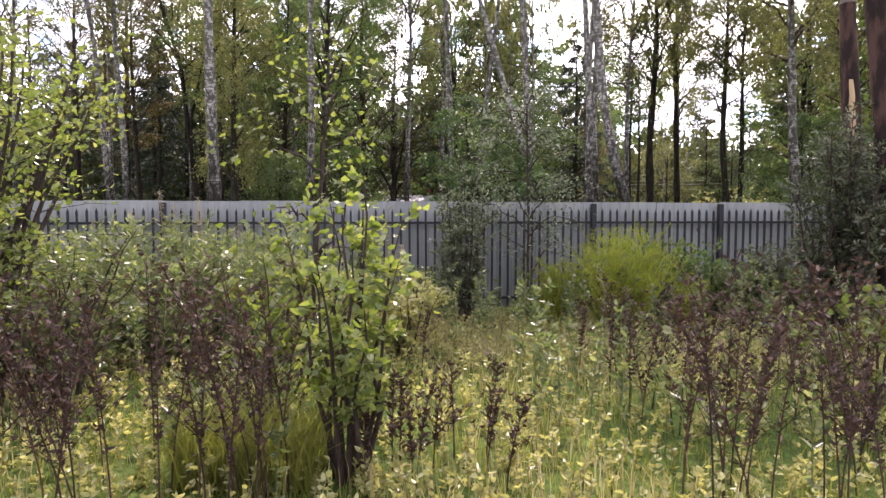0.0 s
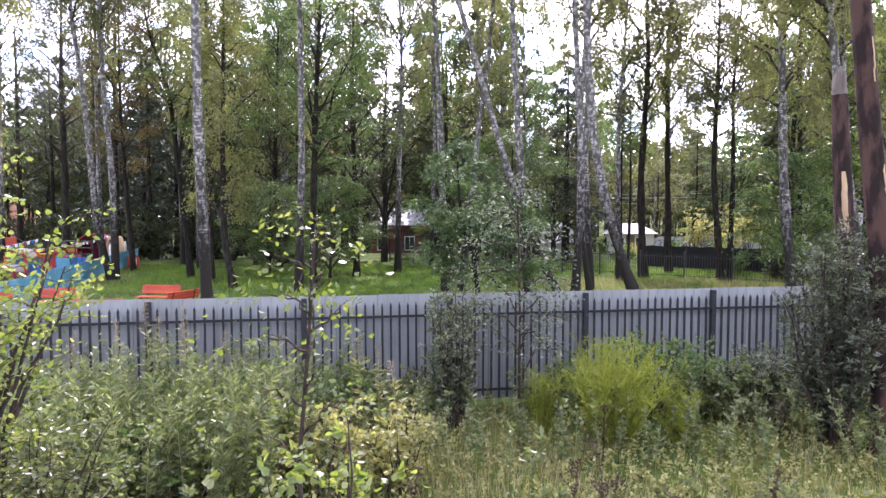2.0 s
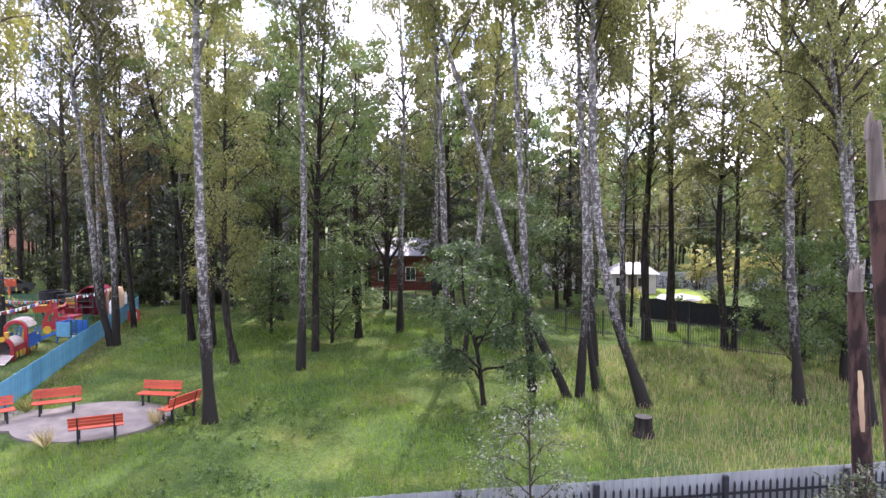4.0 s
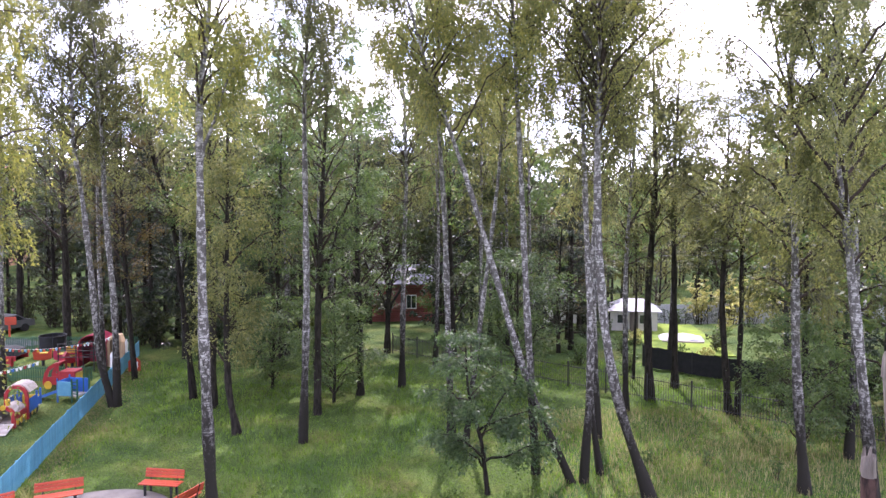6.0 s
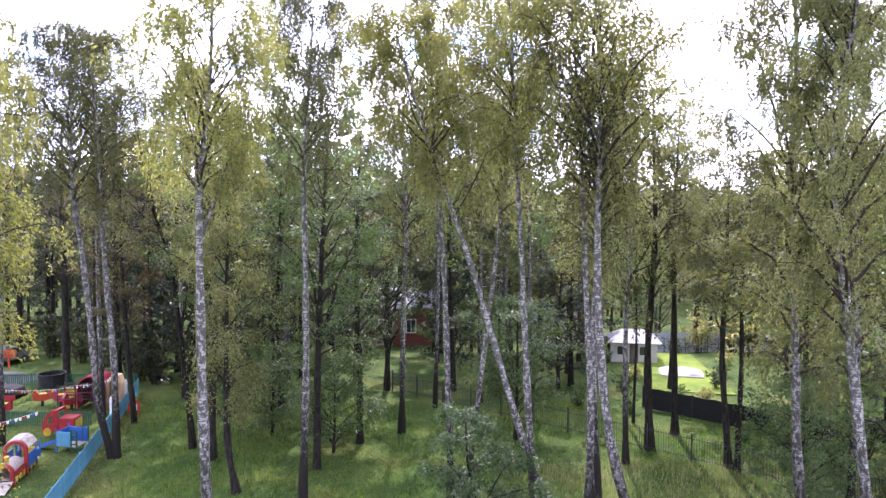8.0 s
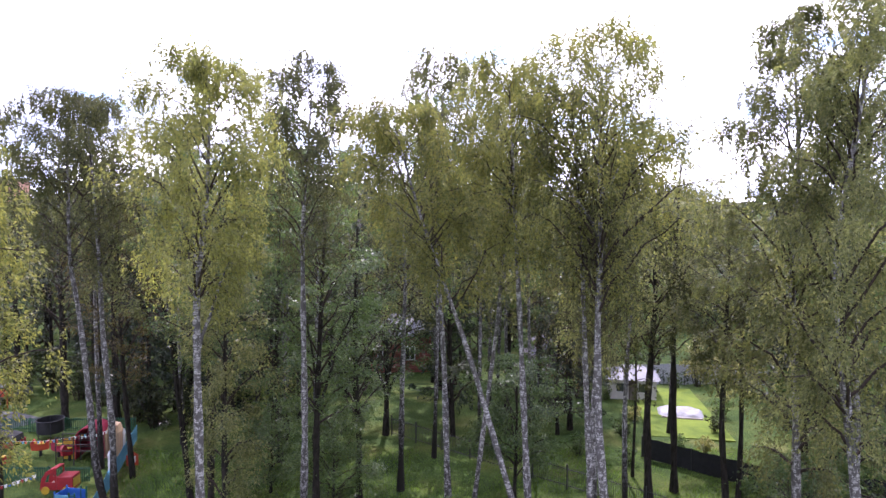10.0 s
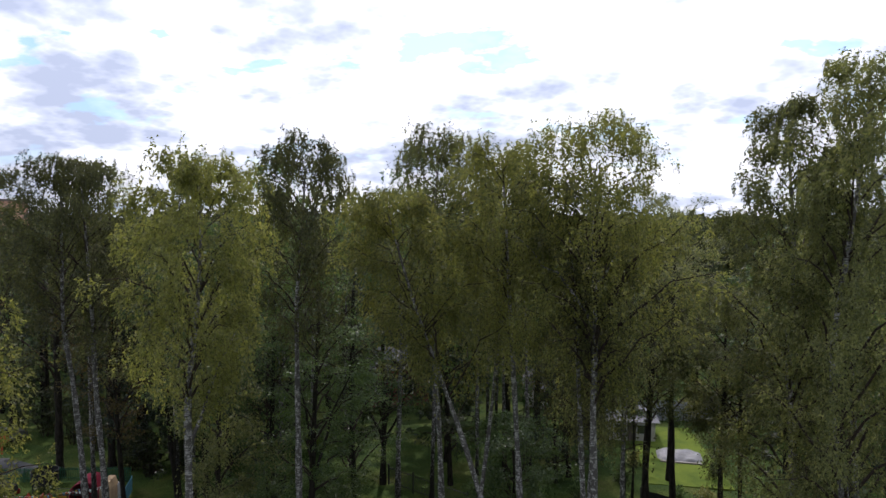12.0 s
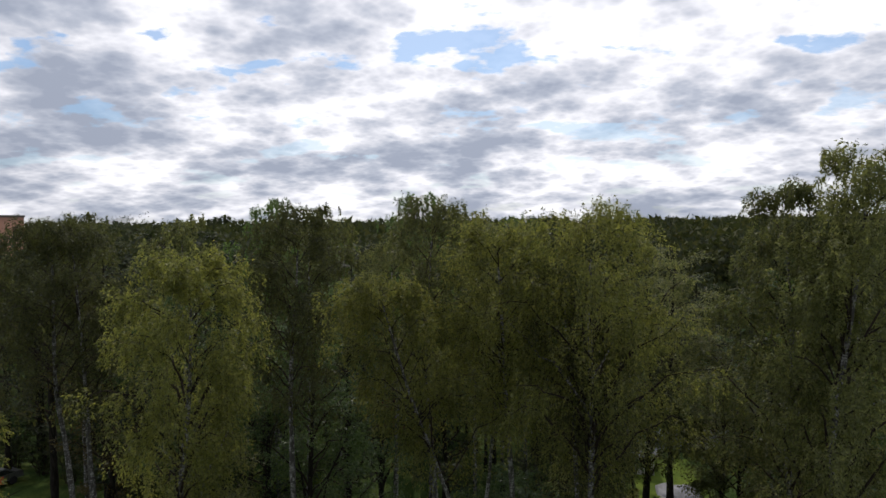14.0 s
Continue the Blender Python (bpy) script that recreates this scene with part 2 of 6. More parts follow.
LEAF_WEED = leaf_material("weed_leaves", [(0.128, 0.138, 0.06), (0.205, 0.212, 0.092), (0.31, 0.305, 0.145), (0.51, 0.48, 0.3)], (1.75, 1.7, 0.95), 0.46, rough=0.3)
LEAF_LIME = leaf_material("goldenrod_leaves", [(0.12, 0.16, 0.03), (0.185, 0.225, 0.038), (0.26, 0.285, 0.045), (0.38, 0.36, 0.055)], (1.6, 1.65, 0.75), 0.5)
LEAF_BROWN = leaf_material("dead_weed", [(0.022, 0.012, 0.010), (0.036, 0.019, 0.015), (0.06, 0.032, 0.023), (0.12, 0.075, 0.05)], (1.2, 1.1, 0.9), 0.22, rough=0.75)
LEAF_STRAW = leaf_material("dry_grass", [(0.224, 0.1848, 0.0952), (0.3136, 0.2632, 0.14), (0.4144, 0.3528, 0.2016), (0.5152, 0.448, 0.28)], (1.3, 1.3, 1.0), 0.42, rough=0.6)
GRASS = leaf_material("grass_blades", [(0.09, 0.108, 0.03), (0.1296, 0.1464, 0.0384), (0.18, 0.186, 0.0552), (0.276, 0.24, 0.102)], (1.7, 1.7, 0.85), 0.48, rough=0.45, patch=0.6)
WOOD_GRASS = leaf_material("woodland_grass_blades", [(0.032, 0.064, 0.010), (0.058, 0.106, 0.014), (0.105, 0.155, 0.022), (0.2, 0.21, 0.042)], (1.55, 1.8, 0.6), 0.48, rough=0.5, patch=0.75)
LEAF_ROWAN = leaf_material("rowan_leaves", [(0.034, 0.062, 0.03), (0.056, 0.097, 0.042), (0.088, 0.138, 0.056), (0.145, 0.195, 0.08)], (1.7, 1.95, 1.1), 0.45, rough=0.5)
TARP = material("pale_sheeting", (0.26, 0.26, 0.27), 0.6, second=(0.2, 0.2, 0.205), scale=3, bump=0.3)
SILVER_CAR = material("grey_car_paint", (0.16, 0.165, 0.175), 0.3, second=(0.13, 0.135, 0.14), scale=2, metal=0.4)
LEAF_NETTLE = leaf_material("nettle_leaves", [(0.058, 0.08, 0.038), (0.098, 0.124, 0.056), (0.155, 0.178, 0.085), (0.32, 0.325, 0.19)], (1.65, 1.75, 1.0), 0.46, rough=0.3, patch=0.25)
PLUME = leaf_material("seed_plumes", [(0.2, 0.16, 0.12), (0.27, 0.225, 0.18), (0.36, 0.32, 0.27)], (1.1, 1.1, 1.0), 0.4)


def ground_material():
    m = bpy.data.materials.new("meadow_ground")
    t, add, link = nodes_of(m)
    out = add("ShaderNodeOutputMaterial")
    bsdf = add("ShaderNodeBsdfPrincipled", Roughness=0.95)
    bsdf.inputs["Specular IOR Level"].default_value = 0.15
    link(bsdf.outputs[0], out.inputs["Surface"])
    tc = add("ShaderNodeTexCoord")
    broad = add("ShaderNodeTexNoise", Scale=0.28, Detail=5.0, Roughness=0.6)
    fine = add("ShaderNodeTexNoise", Scale=9.0, Detail=6.0, Roughness=0.7)
    for n in (broad, fine):
        link(tc.outputs["Object"], n.inputs["Vector"])
    big = ramp(add("ShaderNodeValToRGB"), [(0.36, (0.034, 0.066, 0.014)), (0.50, (0.055, 0.09, 0.018)), (0.60, (0.085, 0.112, 0.024)), (0.72, (0.135, 0.135, 0.042))])
    link(broad.outputs["Fac"], big.inputs[0])
    small = ramp(add("ShaderNodeValToRGB"), [(0.36, (0.45, 0.45, 0.38)), (0.62, (1.25, 1.25, 1.2))])
    link(fine.outputs["Fac"], small.inputs[0])
    mul = add("ShaderNodeMix")
    mul.data_type, mul.blend_type = "RGBA", "MULTIPLY"
    mul.inputs["Factor"].default_value = 1.0
    link(big.outputs[0], mul.inputs["A"])
    link(small.outputs[0], mul.inputs["B"])
    link(mul.outputs["Result"], bsdf.inputs["Base Color"])
    b = add("ShaderNodeBump", Strength=0.9, Distance=0.08)
    link(fine.outputs["Fac"], b.inputs["Height"])
    link(b.outputs[0], bsdf.inputs["Normal"])
    return m


GROUND = ground_material()
SHEET = material("grey_painted_sheet", (0.265, 0.287, 0.29), 0.6, second=(0.21, 0.228, 0.232), scale=1.6, bump=0.15, bump_scale=30, stretch=(1, 1, 0.35), per_object=0.06)
STEEL = material("dark_painted_steel", (0.016, 0.019, 0.024), 0.6, second=(0.028, 0.029, 0.032), scale=14, bump=0.2, bump_scale=60, spec=0.25)
BLACK_STEEL = material("black_painted_steel", (0.018, 0.019, 0.02), 0.5, second=(0.035, 0.033, 0.03), scale=14)
BLACK_MESH = material("black_shade_cloth", (0.008, 0.009, 0.01), 0.85, second=(0.014, 0.015, 0.016), scale=3, bump=0.3, bump_scale=12)
BLUE = material("blue_paint", (0.075, 0.27, 0.41), 0.6, second=(0.105, 0.32, 0.45), scale=3, bump=0.2, per_object=0.14)
NAVY = material("deep_blue_paint", (0.02, 0.09, 0.34), 0.5, second=(0.03, 0.12, 0.38), scale=4, bump=0.15)
RED = material("red_paint", (0.34, 0.016, 0.022), 0.5, second=(0.25, 0.015, 0.02), scale=3, bump=0.15)
CRIMSON = material("crimson_cloth", (0.32, 0.012, 0.04), 0.6, second=(0.24, 0.012, 0.035), scale=3)
ORANGE = material("orange_red_paint", (0.47, 0.062, 0.02), 0.5, second=(0.36, 0.045, 0.018), scale=5, bump=0.25, stretch=(0.2, 1, 1), per_object=0.1)
YELLOW = material("yellow_paint", (0.55, 0.36, 0.02), 0.5, second=(0.45, 0.28, 0.02), scale=4)
GREEN = material("green_paint", (0.012, 0.09, 0.045), 0.5, second=(0.018, 0.07, 0.038), scale=4)
WIRE = material("grey_wire", (0.3, 0.3, 0.31), 0.5, second=(0.25, 0.25, 0.26), scale=4)
SAWN = material("old_sawn_wood", (0.085, 0.078, 0.066), 0.9, second=(0.05, 0.045, 0.04), scale=9, bump=0.4)
WHITE = material("white_paint", (0.74, 0.74, 0.72), 0.5, second=(0.62, 0.62, 0.6), scale=3)
PLANK = material("grey_planks", (0.42, 0.37, 0.33), 0.8, second=(0.3, 0.26, 0.23), scale=6, bump=0.4, stretch=(0.2, 1, 1), per_object=0.15)
RUBBER = material("black_rubber", (0.015, 0.015, 0.016), 0.8, second=(0.03, 0.03, 0.03), scale=8)
PAVING = material("grey_pink_paving", (0.19, 0.17, 0.152), 0.95, second=(0.14, 0.127, 0.114), scale=1.8, bump=0.35, bump_scale=50, spec=0.2)
ASPHALT = material("asphalt", (0.085, 0.085, 0.088), 0.85, second=(0.06, 0.06, 0.062), scale=2, bump=0.4, bump_scale=60)
BRICK = material("red_boards", (0.21, 0.06, 0.045), 0.85, second=(0.15, 0.045, 0.036), scale=7, bump=0.3, bump_scale=40, per_object=0.18)
MORTAR = material("mortar", (0.42, 0.37, 0.33), 0.9, second=(0.33, 0.29, 0.26), scale=9)
ROOF_WHITE = material("pale_metal_roof", (0.2, 0.2, 0.215), 0.6, second=(0.145, 0.145, 0.157), scale=1.5, stretch=(1, 0.2, 1))
RENDER_WALL = material("pale_render", (0.6, 0.58, 0.54), 0.85, second=(0.5, 0.48, 0.45), scale=1.2, bump=0.2)
GREY_FENCE = material("pale_grey_sheet_fence", (0.46, 0.48, 0.52), 0.5, second=(0.4, 0.42, 0.46), scale=1.2)
GLASS = material("window_glass", (0.02, 0.025, 0.03), 0.06, second=(0.03, 0.035, 0.04), scale=1, spec=0.8)
LAWN = material("mown_lawn", (0.15, 0.2, 0.03), 0.95, second=(0.09, 0.135, 0.024), scale=0.5, bump=0.7, bump_scale=40, spec=0.1)
APARTMENT = material("orange_brick_facade", (0.47, 0.245, 0.165), 0.85, second=(0.4, 0.2, 0.135), scale=0.4, bump=0.2)

# ---- building helpers ----


class Bag:
    """Gathers vertices and faces (three or four corners each) for one mesh."""

    def __init__(self):
        self.v, self.f, self.n = [], {3: [], 4: []}, 0

    def add(self, v, f):
        v, f = np.asarray(v, float).reshape(-1, 3), np.asarray(f, int)
        self.v.append(v)
        self.f[f.shape[1]].append(f + self.n)
        self.n += len(v)

    def mesh(self, name, smooth=True):
        me = bpy.data.meshes.new(name)
        v = np.concatenate(self.v) if self.v else np.zeros((0, 3))
        groups = [np.concatenate(g) for g in self.f.values() if g]
        loops = np.concatenate([g.ravel() for g in groups])
        sizes = np.concatenate([np.full(len(g), g.shape[1]) for g in groups])
        me.vertices.add(len(v))
        me.vertices.foreach_set("co", v.ravel().astype(np.float32))
        me.loops.add(len(loops))
        me.loops.foreach_set("vertex_index", loops.astype(np.int32))
        me.polygons.add(len(sizes))
        me.polygons.foreach_set("loop_start", np.concatenate([[0], np.cumsum(sizes)[:-1]]).astype(np.int32))
        me.polygons.foreach_set("use_smooth", np.full(len(sizes), smooth))
        me.update(calc_edges=True)
        me.validate()
        return me


def put(name, data, mat, parent=None, label=""):
    """A mesh (Bag, bmesh or mesh) as one object under its thing, if it has one."""
    if isinstance(data, Bag):
        data = data.mesh(name)
    elif isinstance(data, bmesh.types.BMesh):
        bm, data = data, bpy.data.meshes.new(name)
        bm.normal_update()
        bm.to_mesh(data)
        bm.free()
    if mat and not data.materials:
        data.materials.append(mat)
    ob = new(name, data)
    ob.parent = parent
    if label:
        tagged(ob, label)
    return ob


def thing(name, x, y, z=0.0, turn=0.0, label="", category="", group="", kind=""):
    ob = new(name)
    ob.empty_display_size = 0.2
    ob.matrix_basis = pose(x, y, z, 0, 0, turn)
    return tagged(ob, label, category, group, kind)


def box(x0, y0, z0, x1, y1, z1, bevel=0.0, bm=None):
    bm = bm or bmesh.new()
    m = Matrix.LocRotScale(((x0 + x1) / 2, (y0 + y1) / 2, (z0 + z1) / 2), None, (abs(x1 - x0), abs(y1 - y0), abs(z1 - z0)))
    made = bmesh.ops.create_cube(bm, size=1, matrix=m)["verts"]
    if bevel:
        edges = list({e for v in made for e in v.link_edges})
        bmesh.ops.bevel(bm, geom=edges, offset=bevel, segments=1, affect="EDGES")
    return bm


def rod(p, q, r, sides=8, r2=None, bm=None):
    """A round bar from p to q."""
    bm = bm or bmesh.new()
    p, q = Vector(p), Vector(q)
    turn = (q - p).to_track_quat("Z", "Y").to_matrix().to_4x4()
    bmesh.ops.create_cone(bm, cap_ends=True, segments=sides, radius1=r, radius2=r if r2 is None else r2, depth=(q - p).length, matrix=Matrix.Translation((p + q) / 2) @ turn)
    return bm


def prism(outline, y0, y1, bm=None):
    """An outline in x and z, drawn out from y0 to y1."""
    bm = bm or bmesh.new()
    a = [bm.verts.new((x, y0, z)) for x, z in outline]
    b = [bm.verts.new((x, y1, z)) for x, z in outline]
    bm.faces.new(a[::-1])
    bm.faces.new(b)
    for i in range(len(a)):
        j = (i + 1) % len(a)
        bm.faces.new((a[i], a[j], b[j], b[i]))
    bmesh.ops.recalc_face_normals(bm, faces=bm.faces)
    return bm


def tube(bag, pts, radii, sides=6, cap=False):
    pts, radii = np.asarray(pts, float), np.asarray(radii, float)
    d = np.gradient(pts, axis=0)
    d /= np.linalg.norm(d, axis=1)[:, None] + 1e-9
    ref = np.where(np.abs(d[:, 2:3]) > 0.9, np.array([[1.0, 0, 0]]), np.array([[0, 0, 1.0]]))
    if np.abs(d[:, 2]).mean() > 0.6:
        ref = np.tile([[1.0, 0, 0]], (len(d), 1))
    u = np.cross(d, ref)
    u /= np.linalg.norm(u, axis=1)[:, None] + 1e-9
    w = np.cross(d, u)
    ang = np.arange(sides) * 2 * np.pi / sides
    ring = pts[:, None] + radii[:, None, None] * (np.cos(ang)[None, :, None] * u[:, None] + np.sin(ang)[None, :, None] * w[:, None])
    n = len(pts)
    i, j = np.meshgrid(np.arange(n - 1), np.arange(sides), indexing="ij")
    k = (j + 1) % sides
    f = np.stack([i * sides + j, i * sides + k, (i + 1) * sides + k, (i + 1) * sides + j], -1).reshape(-1, 4)
    v = ring.reshape(-1, 3)
    bag.add(v, f)
    if cap:
        v2 = np.vstack([ring[-1], pts[-1:] + d[-1:] * radii[-1] * 0.3])
        bag.add(v2, [(a, (a + 1) % sides, sides) for a in range(sides)])


def unit(v):
    return v / (np.linalg.norm(v, axis=-1, keepdims=True) + 1e-9)


def leaves(bag, at, along, length, width, rng, fold=0.18, jitter=0.6, oval=False, three=False, level=0.0):
    """A folded lozenge, or an oval leaf of two halves, for each place, pointing roughly along; level: how far its face turns to the sky."""
    n = len(at)
    a = unit(along + rng.normal(0, jitter, (n, 3)))
    b = unit(np.cross(a, rng.normal(0, 1, (n, 3)) + np.array([0, 0, level])))
    c = np.cross(a, b)
    l = (length * rng.uniform(0.7, 1.3, n))[:, None]
    w = (width * rng.uniform(0.7, 1.3, n))[:, None]
    if three:
        v = np.stack([at - b * w * 0.5, at + b * w * 0.5, at + a * l], 1)
        bag.add(v.reshape(-1, 3), np.arange(3 * n).reshape(-1, 3))
        return
    if oval:
        v = np.stack([at, at + a * l * 0.3 + b * w * 0.5 + c * w * fold, at + a * l * 0.72 + b * w * 0.34 + c * w * fold * 0.6, at + a * l - c * w * fold * 0.5,
                      at + a * l * 0.72 - b * w * 0.34 + c * w * fold * 0.6, at + a * l * 0.3 - b * w * 0.5 + c * w * fold], 1)
        k = np.arange(n)[:, None] * 6
        bag.add(v.reshape(-1, 3), np.concatenate([k + np.array([[0, 1, 2, 3]]), k + np.array([[0, 3, 4, 5]])]))
        return
    v = np.stack([at, at + a * l * 0.45 + b * w * 0.5 + c * w * fold, at + a * l, at + a * l * 0.45 - b * w * 0.5 + c * w * fold], 1)
    bag.add(v.reshape(-1, 3), np.arange(4 * n).reshape(-1, 4))


def smooth_line(pts, n):
    """A smooth line through a few points, cut into n."""
    p = np.asarray(pts, float)
    t = np.concatenate([[0], np.cumsum(np.linalg.norm(np.diff(p, axis=0), axis=1))])
    s = np.linspace(0, t[-1], n)
    q = np.stack([np.interp(s, t, p[:, i]) for i in range(p.shape[1])], 1)
    for _ in range(3):
        q[1:-1] = (q[:-2] + 2 * q[1:-1] + q[2:]) / 4
    return q


# crown outlines: radius over the height of the crown, 0 below to 1 above
OUTLINES = {
    "birch": lambda u: np.sqrt(np.clip(1 - ((u - 0.52) / 0.54) ** 2, 0.12, 1)),
    "round": lambda u: 1.25 * np.clip(np.sin(np.pi * (0.12 + 0.8 * u)), 0.05, 1) ** 0.6,
    "low": lambda u: 1.15 * np.clip(1.03 - u, 0.03, 1) ** 0.5,
    "spruce": lambda u: np.clip(1.05 - u, 0.03, 1) ** 0.9,
}


def tree(name, x, y, stem, radius, crown, bark, leaf, count, size, label, category="tree", shape="birch", hang=0.8, limbs=34, twigs=8, seed=0, boughs=(), group="", fine=True, flare=1.35, depth=0.0, whole=False):
    """A tree at (x, y). stem: (offset to the right, height) from foot to top; crown: (height of its foot, greatest radius);
    hang: how far the twigs droop; boughs: (height, offset right, offset away, rise) of strong limbs."""
    rng = np.random.default_rng(seed)
    root = thing(name, x, y, float(ground_height(x, y)), label=label, category=category, group=group)
    h = stem[-1][1]
    line = [(sx, depth * sz / h + (0.10 * math.sin(1.7 * sz + seed) if 0 < sz < h else 0), sz) for sx, sz in stem]
    line = smooth_line(line, 30 if fine else 16)
    line[0, 2] = -0.12
    u = line[:, 2].clip(0) / h
    r = radius * (1 - u) ** 0.75 * (0.88 + 0.12 * np.cos(u * 40 + seed)) + 0.012
    r[0] *= flare
    r[1] *= 1 + (flare - 1) * 0.4
    bag = Bag()
    keep = line[:, 2] < h * 0.965
    tube(bag, line[keep], r[keep], 10 if fine else 6, cap=True)
    trunk = put("trunk", bag, bark, root)
    cb, cr = crown
    outline = OUTLINES[shape]
    at_h = lambda z: np.stack([np.interp(z, line[:, 2], line[:, 0]), np.interp(z, line[:, 2], line[:, 1]), z], -1)
    crown_bag, twig_bag, joined = Bag(), Bag(), Bag()
    starts, heads, sizes, outs = [], [], [], []
    plan = []
    for i in range(limbs):
        uu = ((i + rng.uniform(0.1, 0.9)) / limbs) ** (0.72 if shape == "birch" else 0.85)
        z = cb + (h - cb) * uu * 0.99
        az = i * 2.4 + rng.normal(0, 0.4)
        L = cr * float(outline(np.float64(uu))) * rng.uniform(0.62, 1.2)
        plan.append((z, math.cos(az) * L, math.sin(az) * L, L * rng.uniform(0.45, 1.1) * (1 + (0.9 * uu if shape == "birch" else 0)), 0.0))
    for z, dx, dy, dz in boughs:
        plan.append((z, dx, dy, dz, 1.0))
    plan = [(z, dx, dy, min(dz, max(h - z, 0.0) + 0.25), big) for z, dx, dy, dz, big in plan]
    s, lines = np.linspace(0, 1, 7), []
    for z, dx, dy, dz, big in plan:
        o = at_h(np.array(max(z - (0 if shape == "spruce" else dz * 0.7 * min(1.0, (h - z) / 2.0)), 0.4)))
        L = math.hypot(dx, dy)
        if shape == "spruce":
            curve = np.stack([dx * s, dy * s, -0.25 * L * s + 0.12 * L * s ** 2], 1)
        elif big:
            curve = np.stack([dx * s ** 1.15, dy * s ** 1.15, dz * (1.25 * s - 0.25 * s ** 2)], 1)
        else:
            curve = np.stack([dx * s, dy * s, dz * (1.5 * s - 0.5 * s ** 2) - hang * 0.3 * L * s ** 3], 1)
        curve[1:] += rng.normal(0, 0.03 * max(L, 0.6), (6, 3))
        pts = o + curve
        lines.append((z, pts))
        lines += [(z, pts)] * (2 if big else 0)
        base_r = float(np.interp(o[2], line[:, 2], r)) * (0.62 if big else 0.4)
        bag = Bag() if fine else joined
        tube(bag, pts, base_r * (1 - s) ** 0.8 + 0.006, 5 if fine else 4)
        if fine:
            put("limb", bag, bark if big else TWIG, root)
        if shape == "birch":
            continue
        k = int(twigs * (2.0 if big else 1.0))
        ts = rng.uniform(0.3 if shape != "spruce" else 0.08, 1.0, k)
        st = np.stack([np.interp(ts, s, pts[:, j]) for j in range(3)], 1)
        out = unit(np.array([[dx, dy, 0.0]])) + rng.normal(0, 0.7, (k, 3)) * np.array([1, 1, 0.5])
        starts.append(st)
        heads.append(unit(out))
        sizes.append(rng.uniform(0.35, 1.0, k) * (0.55 + 0.3 * min(max(L, 0.3), 3.0)) * (1.15 if hang > 0.6 else 0.85))
    if not fine and plan:
        tagged(put("branchwork", joined, TWIG, root), kind="stuff")
    if shape == "birch":
        # curtains of hanging strands in tufts along the limbs, long below and short at the top, with gaps between
        for z, pts in lines:
            away = unit(pts[-1] - pts[0])
            for _ in range((13 if fine else 6) + int(rng.integers(0, 4)) + int(5 * (z - cb) / (h - cb))):
                t0 = rng.uniform(0.25, 1.0) ** 0.8
                centre = np.array([np.interp(t0, s, pts[:, j]) for j in range(3)])
                rise = min(max((centre[2] - cb) / (h - cb), 0.0), 1.0)
                k = int(rng.integers(1, 6)) if fine else int(rng.integers(1, 4))
                starts.append(centre + rng.normal(0, 1, (k, 3)) * np.array([0.27, 0.27, 0.2]))
                heads.append(unit(away * np.array([1, 1, 0.2]) + rng.normal(0, 0.7, (k, 3)) * np.array([1, 1, 0.4])))
                sizes.append(rng.uniform(0.5, 1.0, k) * rng.uniform(0.6, 1.1) * (1.7 - 0.95 * rise) * (0.5 + hang * 0.6))
    st, hd, sz = np.concatenate(starts), np.concatenate(heads), np.concatenate(sizes)
    m = len(st)
    if shape == "birch":
        reach, drop, bow = 0.24, 1.0, 1.35
    else:
        reach, drop, bow = (0.42, 1.25 * hang, 1.7) if hang > 0.6 else (0.9, hang, 1.7)
    if fine:
        q = np.linspace(0, 1, 4)
        for i in range(0, m, 4 if shape == "birch" else 3):
            path = st[i] + sz[i] * (hd[i] * reach * (2 * q - q * q)[:, None] + np.array([0, 0, -drop]) * (q[:, None] ** bow))
            tube(twig_bag, path, 0.007 * (1 - 0.7 * q), 3)
        tagged(put("twig_tangle", twig_bag, TWIG, root), kind="stuff")
    weight = sz * rng.uniform(0.2, 1.0, m)
    if shape == "birch":
        weight = (weight + 0.12) * (0.5 + 1.0 * ((st[:, 2] - cb) / (h - cb)).clip(0, 1))
    per = rng.multinomial(count, weight / weight.sum())
    idx = np.repeat(np.arange(m), per)
    q = rng.uniform(0.0, 1.0, len(idx)) ** (1.0 if shape == "birch" else 0.8)
    lean = unit(hd[idx] * (1 - 0.45 * q[:, None]) + np.array([0, 0, -1.0]) * (2 * hang * q[:, None]))
    # drooping strands keep their leaves close; other boughs carry level sprays
    spread = {"birch": (0.02, 0.02, 0.02), "spruce": (0.10, 0.10, 0.10)}.get(shape, (0.26, 0.26, 0.085))
    pos = st[idx] + sz[idx, None] * (hd[idx] * reach * (2 * q - q * q)[:, None] + np.array([0, 0, -drop]) * (q[:, None] ** bow)) + rng.normal(0, 1, (len(idx), 3)) * (np.array(spread) * sz[idx, None] + 0.035)
    pos[:, 2] = pos[:, 2].clip(0.15)
    leaves(crown_bag, pos, lean, size[0], size[1], rng, three=not whole, jitter=0.4 if shape == "birch" else 0.5, level=0.0 if shape in ("birch", "spruce") else 2.0)
    tagged(put("crown", crown_bag, leaf, root), kind="stuff")
    return root


# ---- ground ----


def ground_height(x, y):
    """Gentle unevenness; the land falls two metres behind the wood."""
    near = np.clip((70 - np.hypot(x, y - 20)) / 20, 0, 1)
    u = np.clip((y - 57) / 15, 0, 1)
    return near * (0.05 * np.sin(0.9 * x + 0.4 * y) * np.sin(0.7 * y - 0.3 * x) + 0.03 * np.sin(2.3 * x) * np.sin(1.9 * y)) - 2.0 * u * u * (3 - 2 * u)


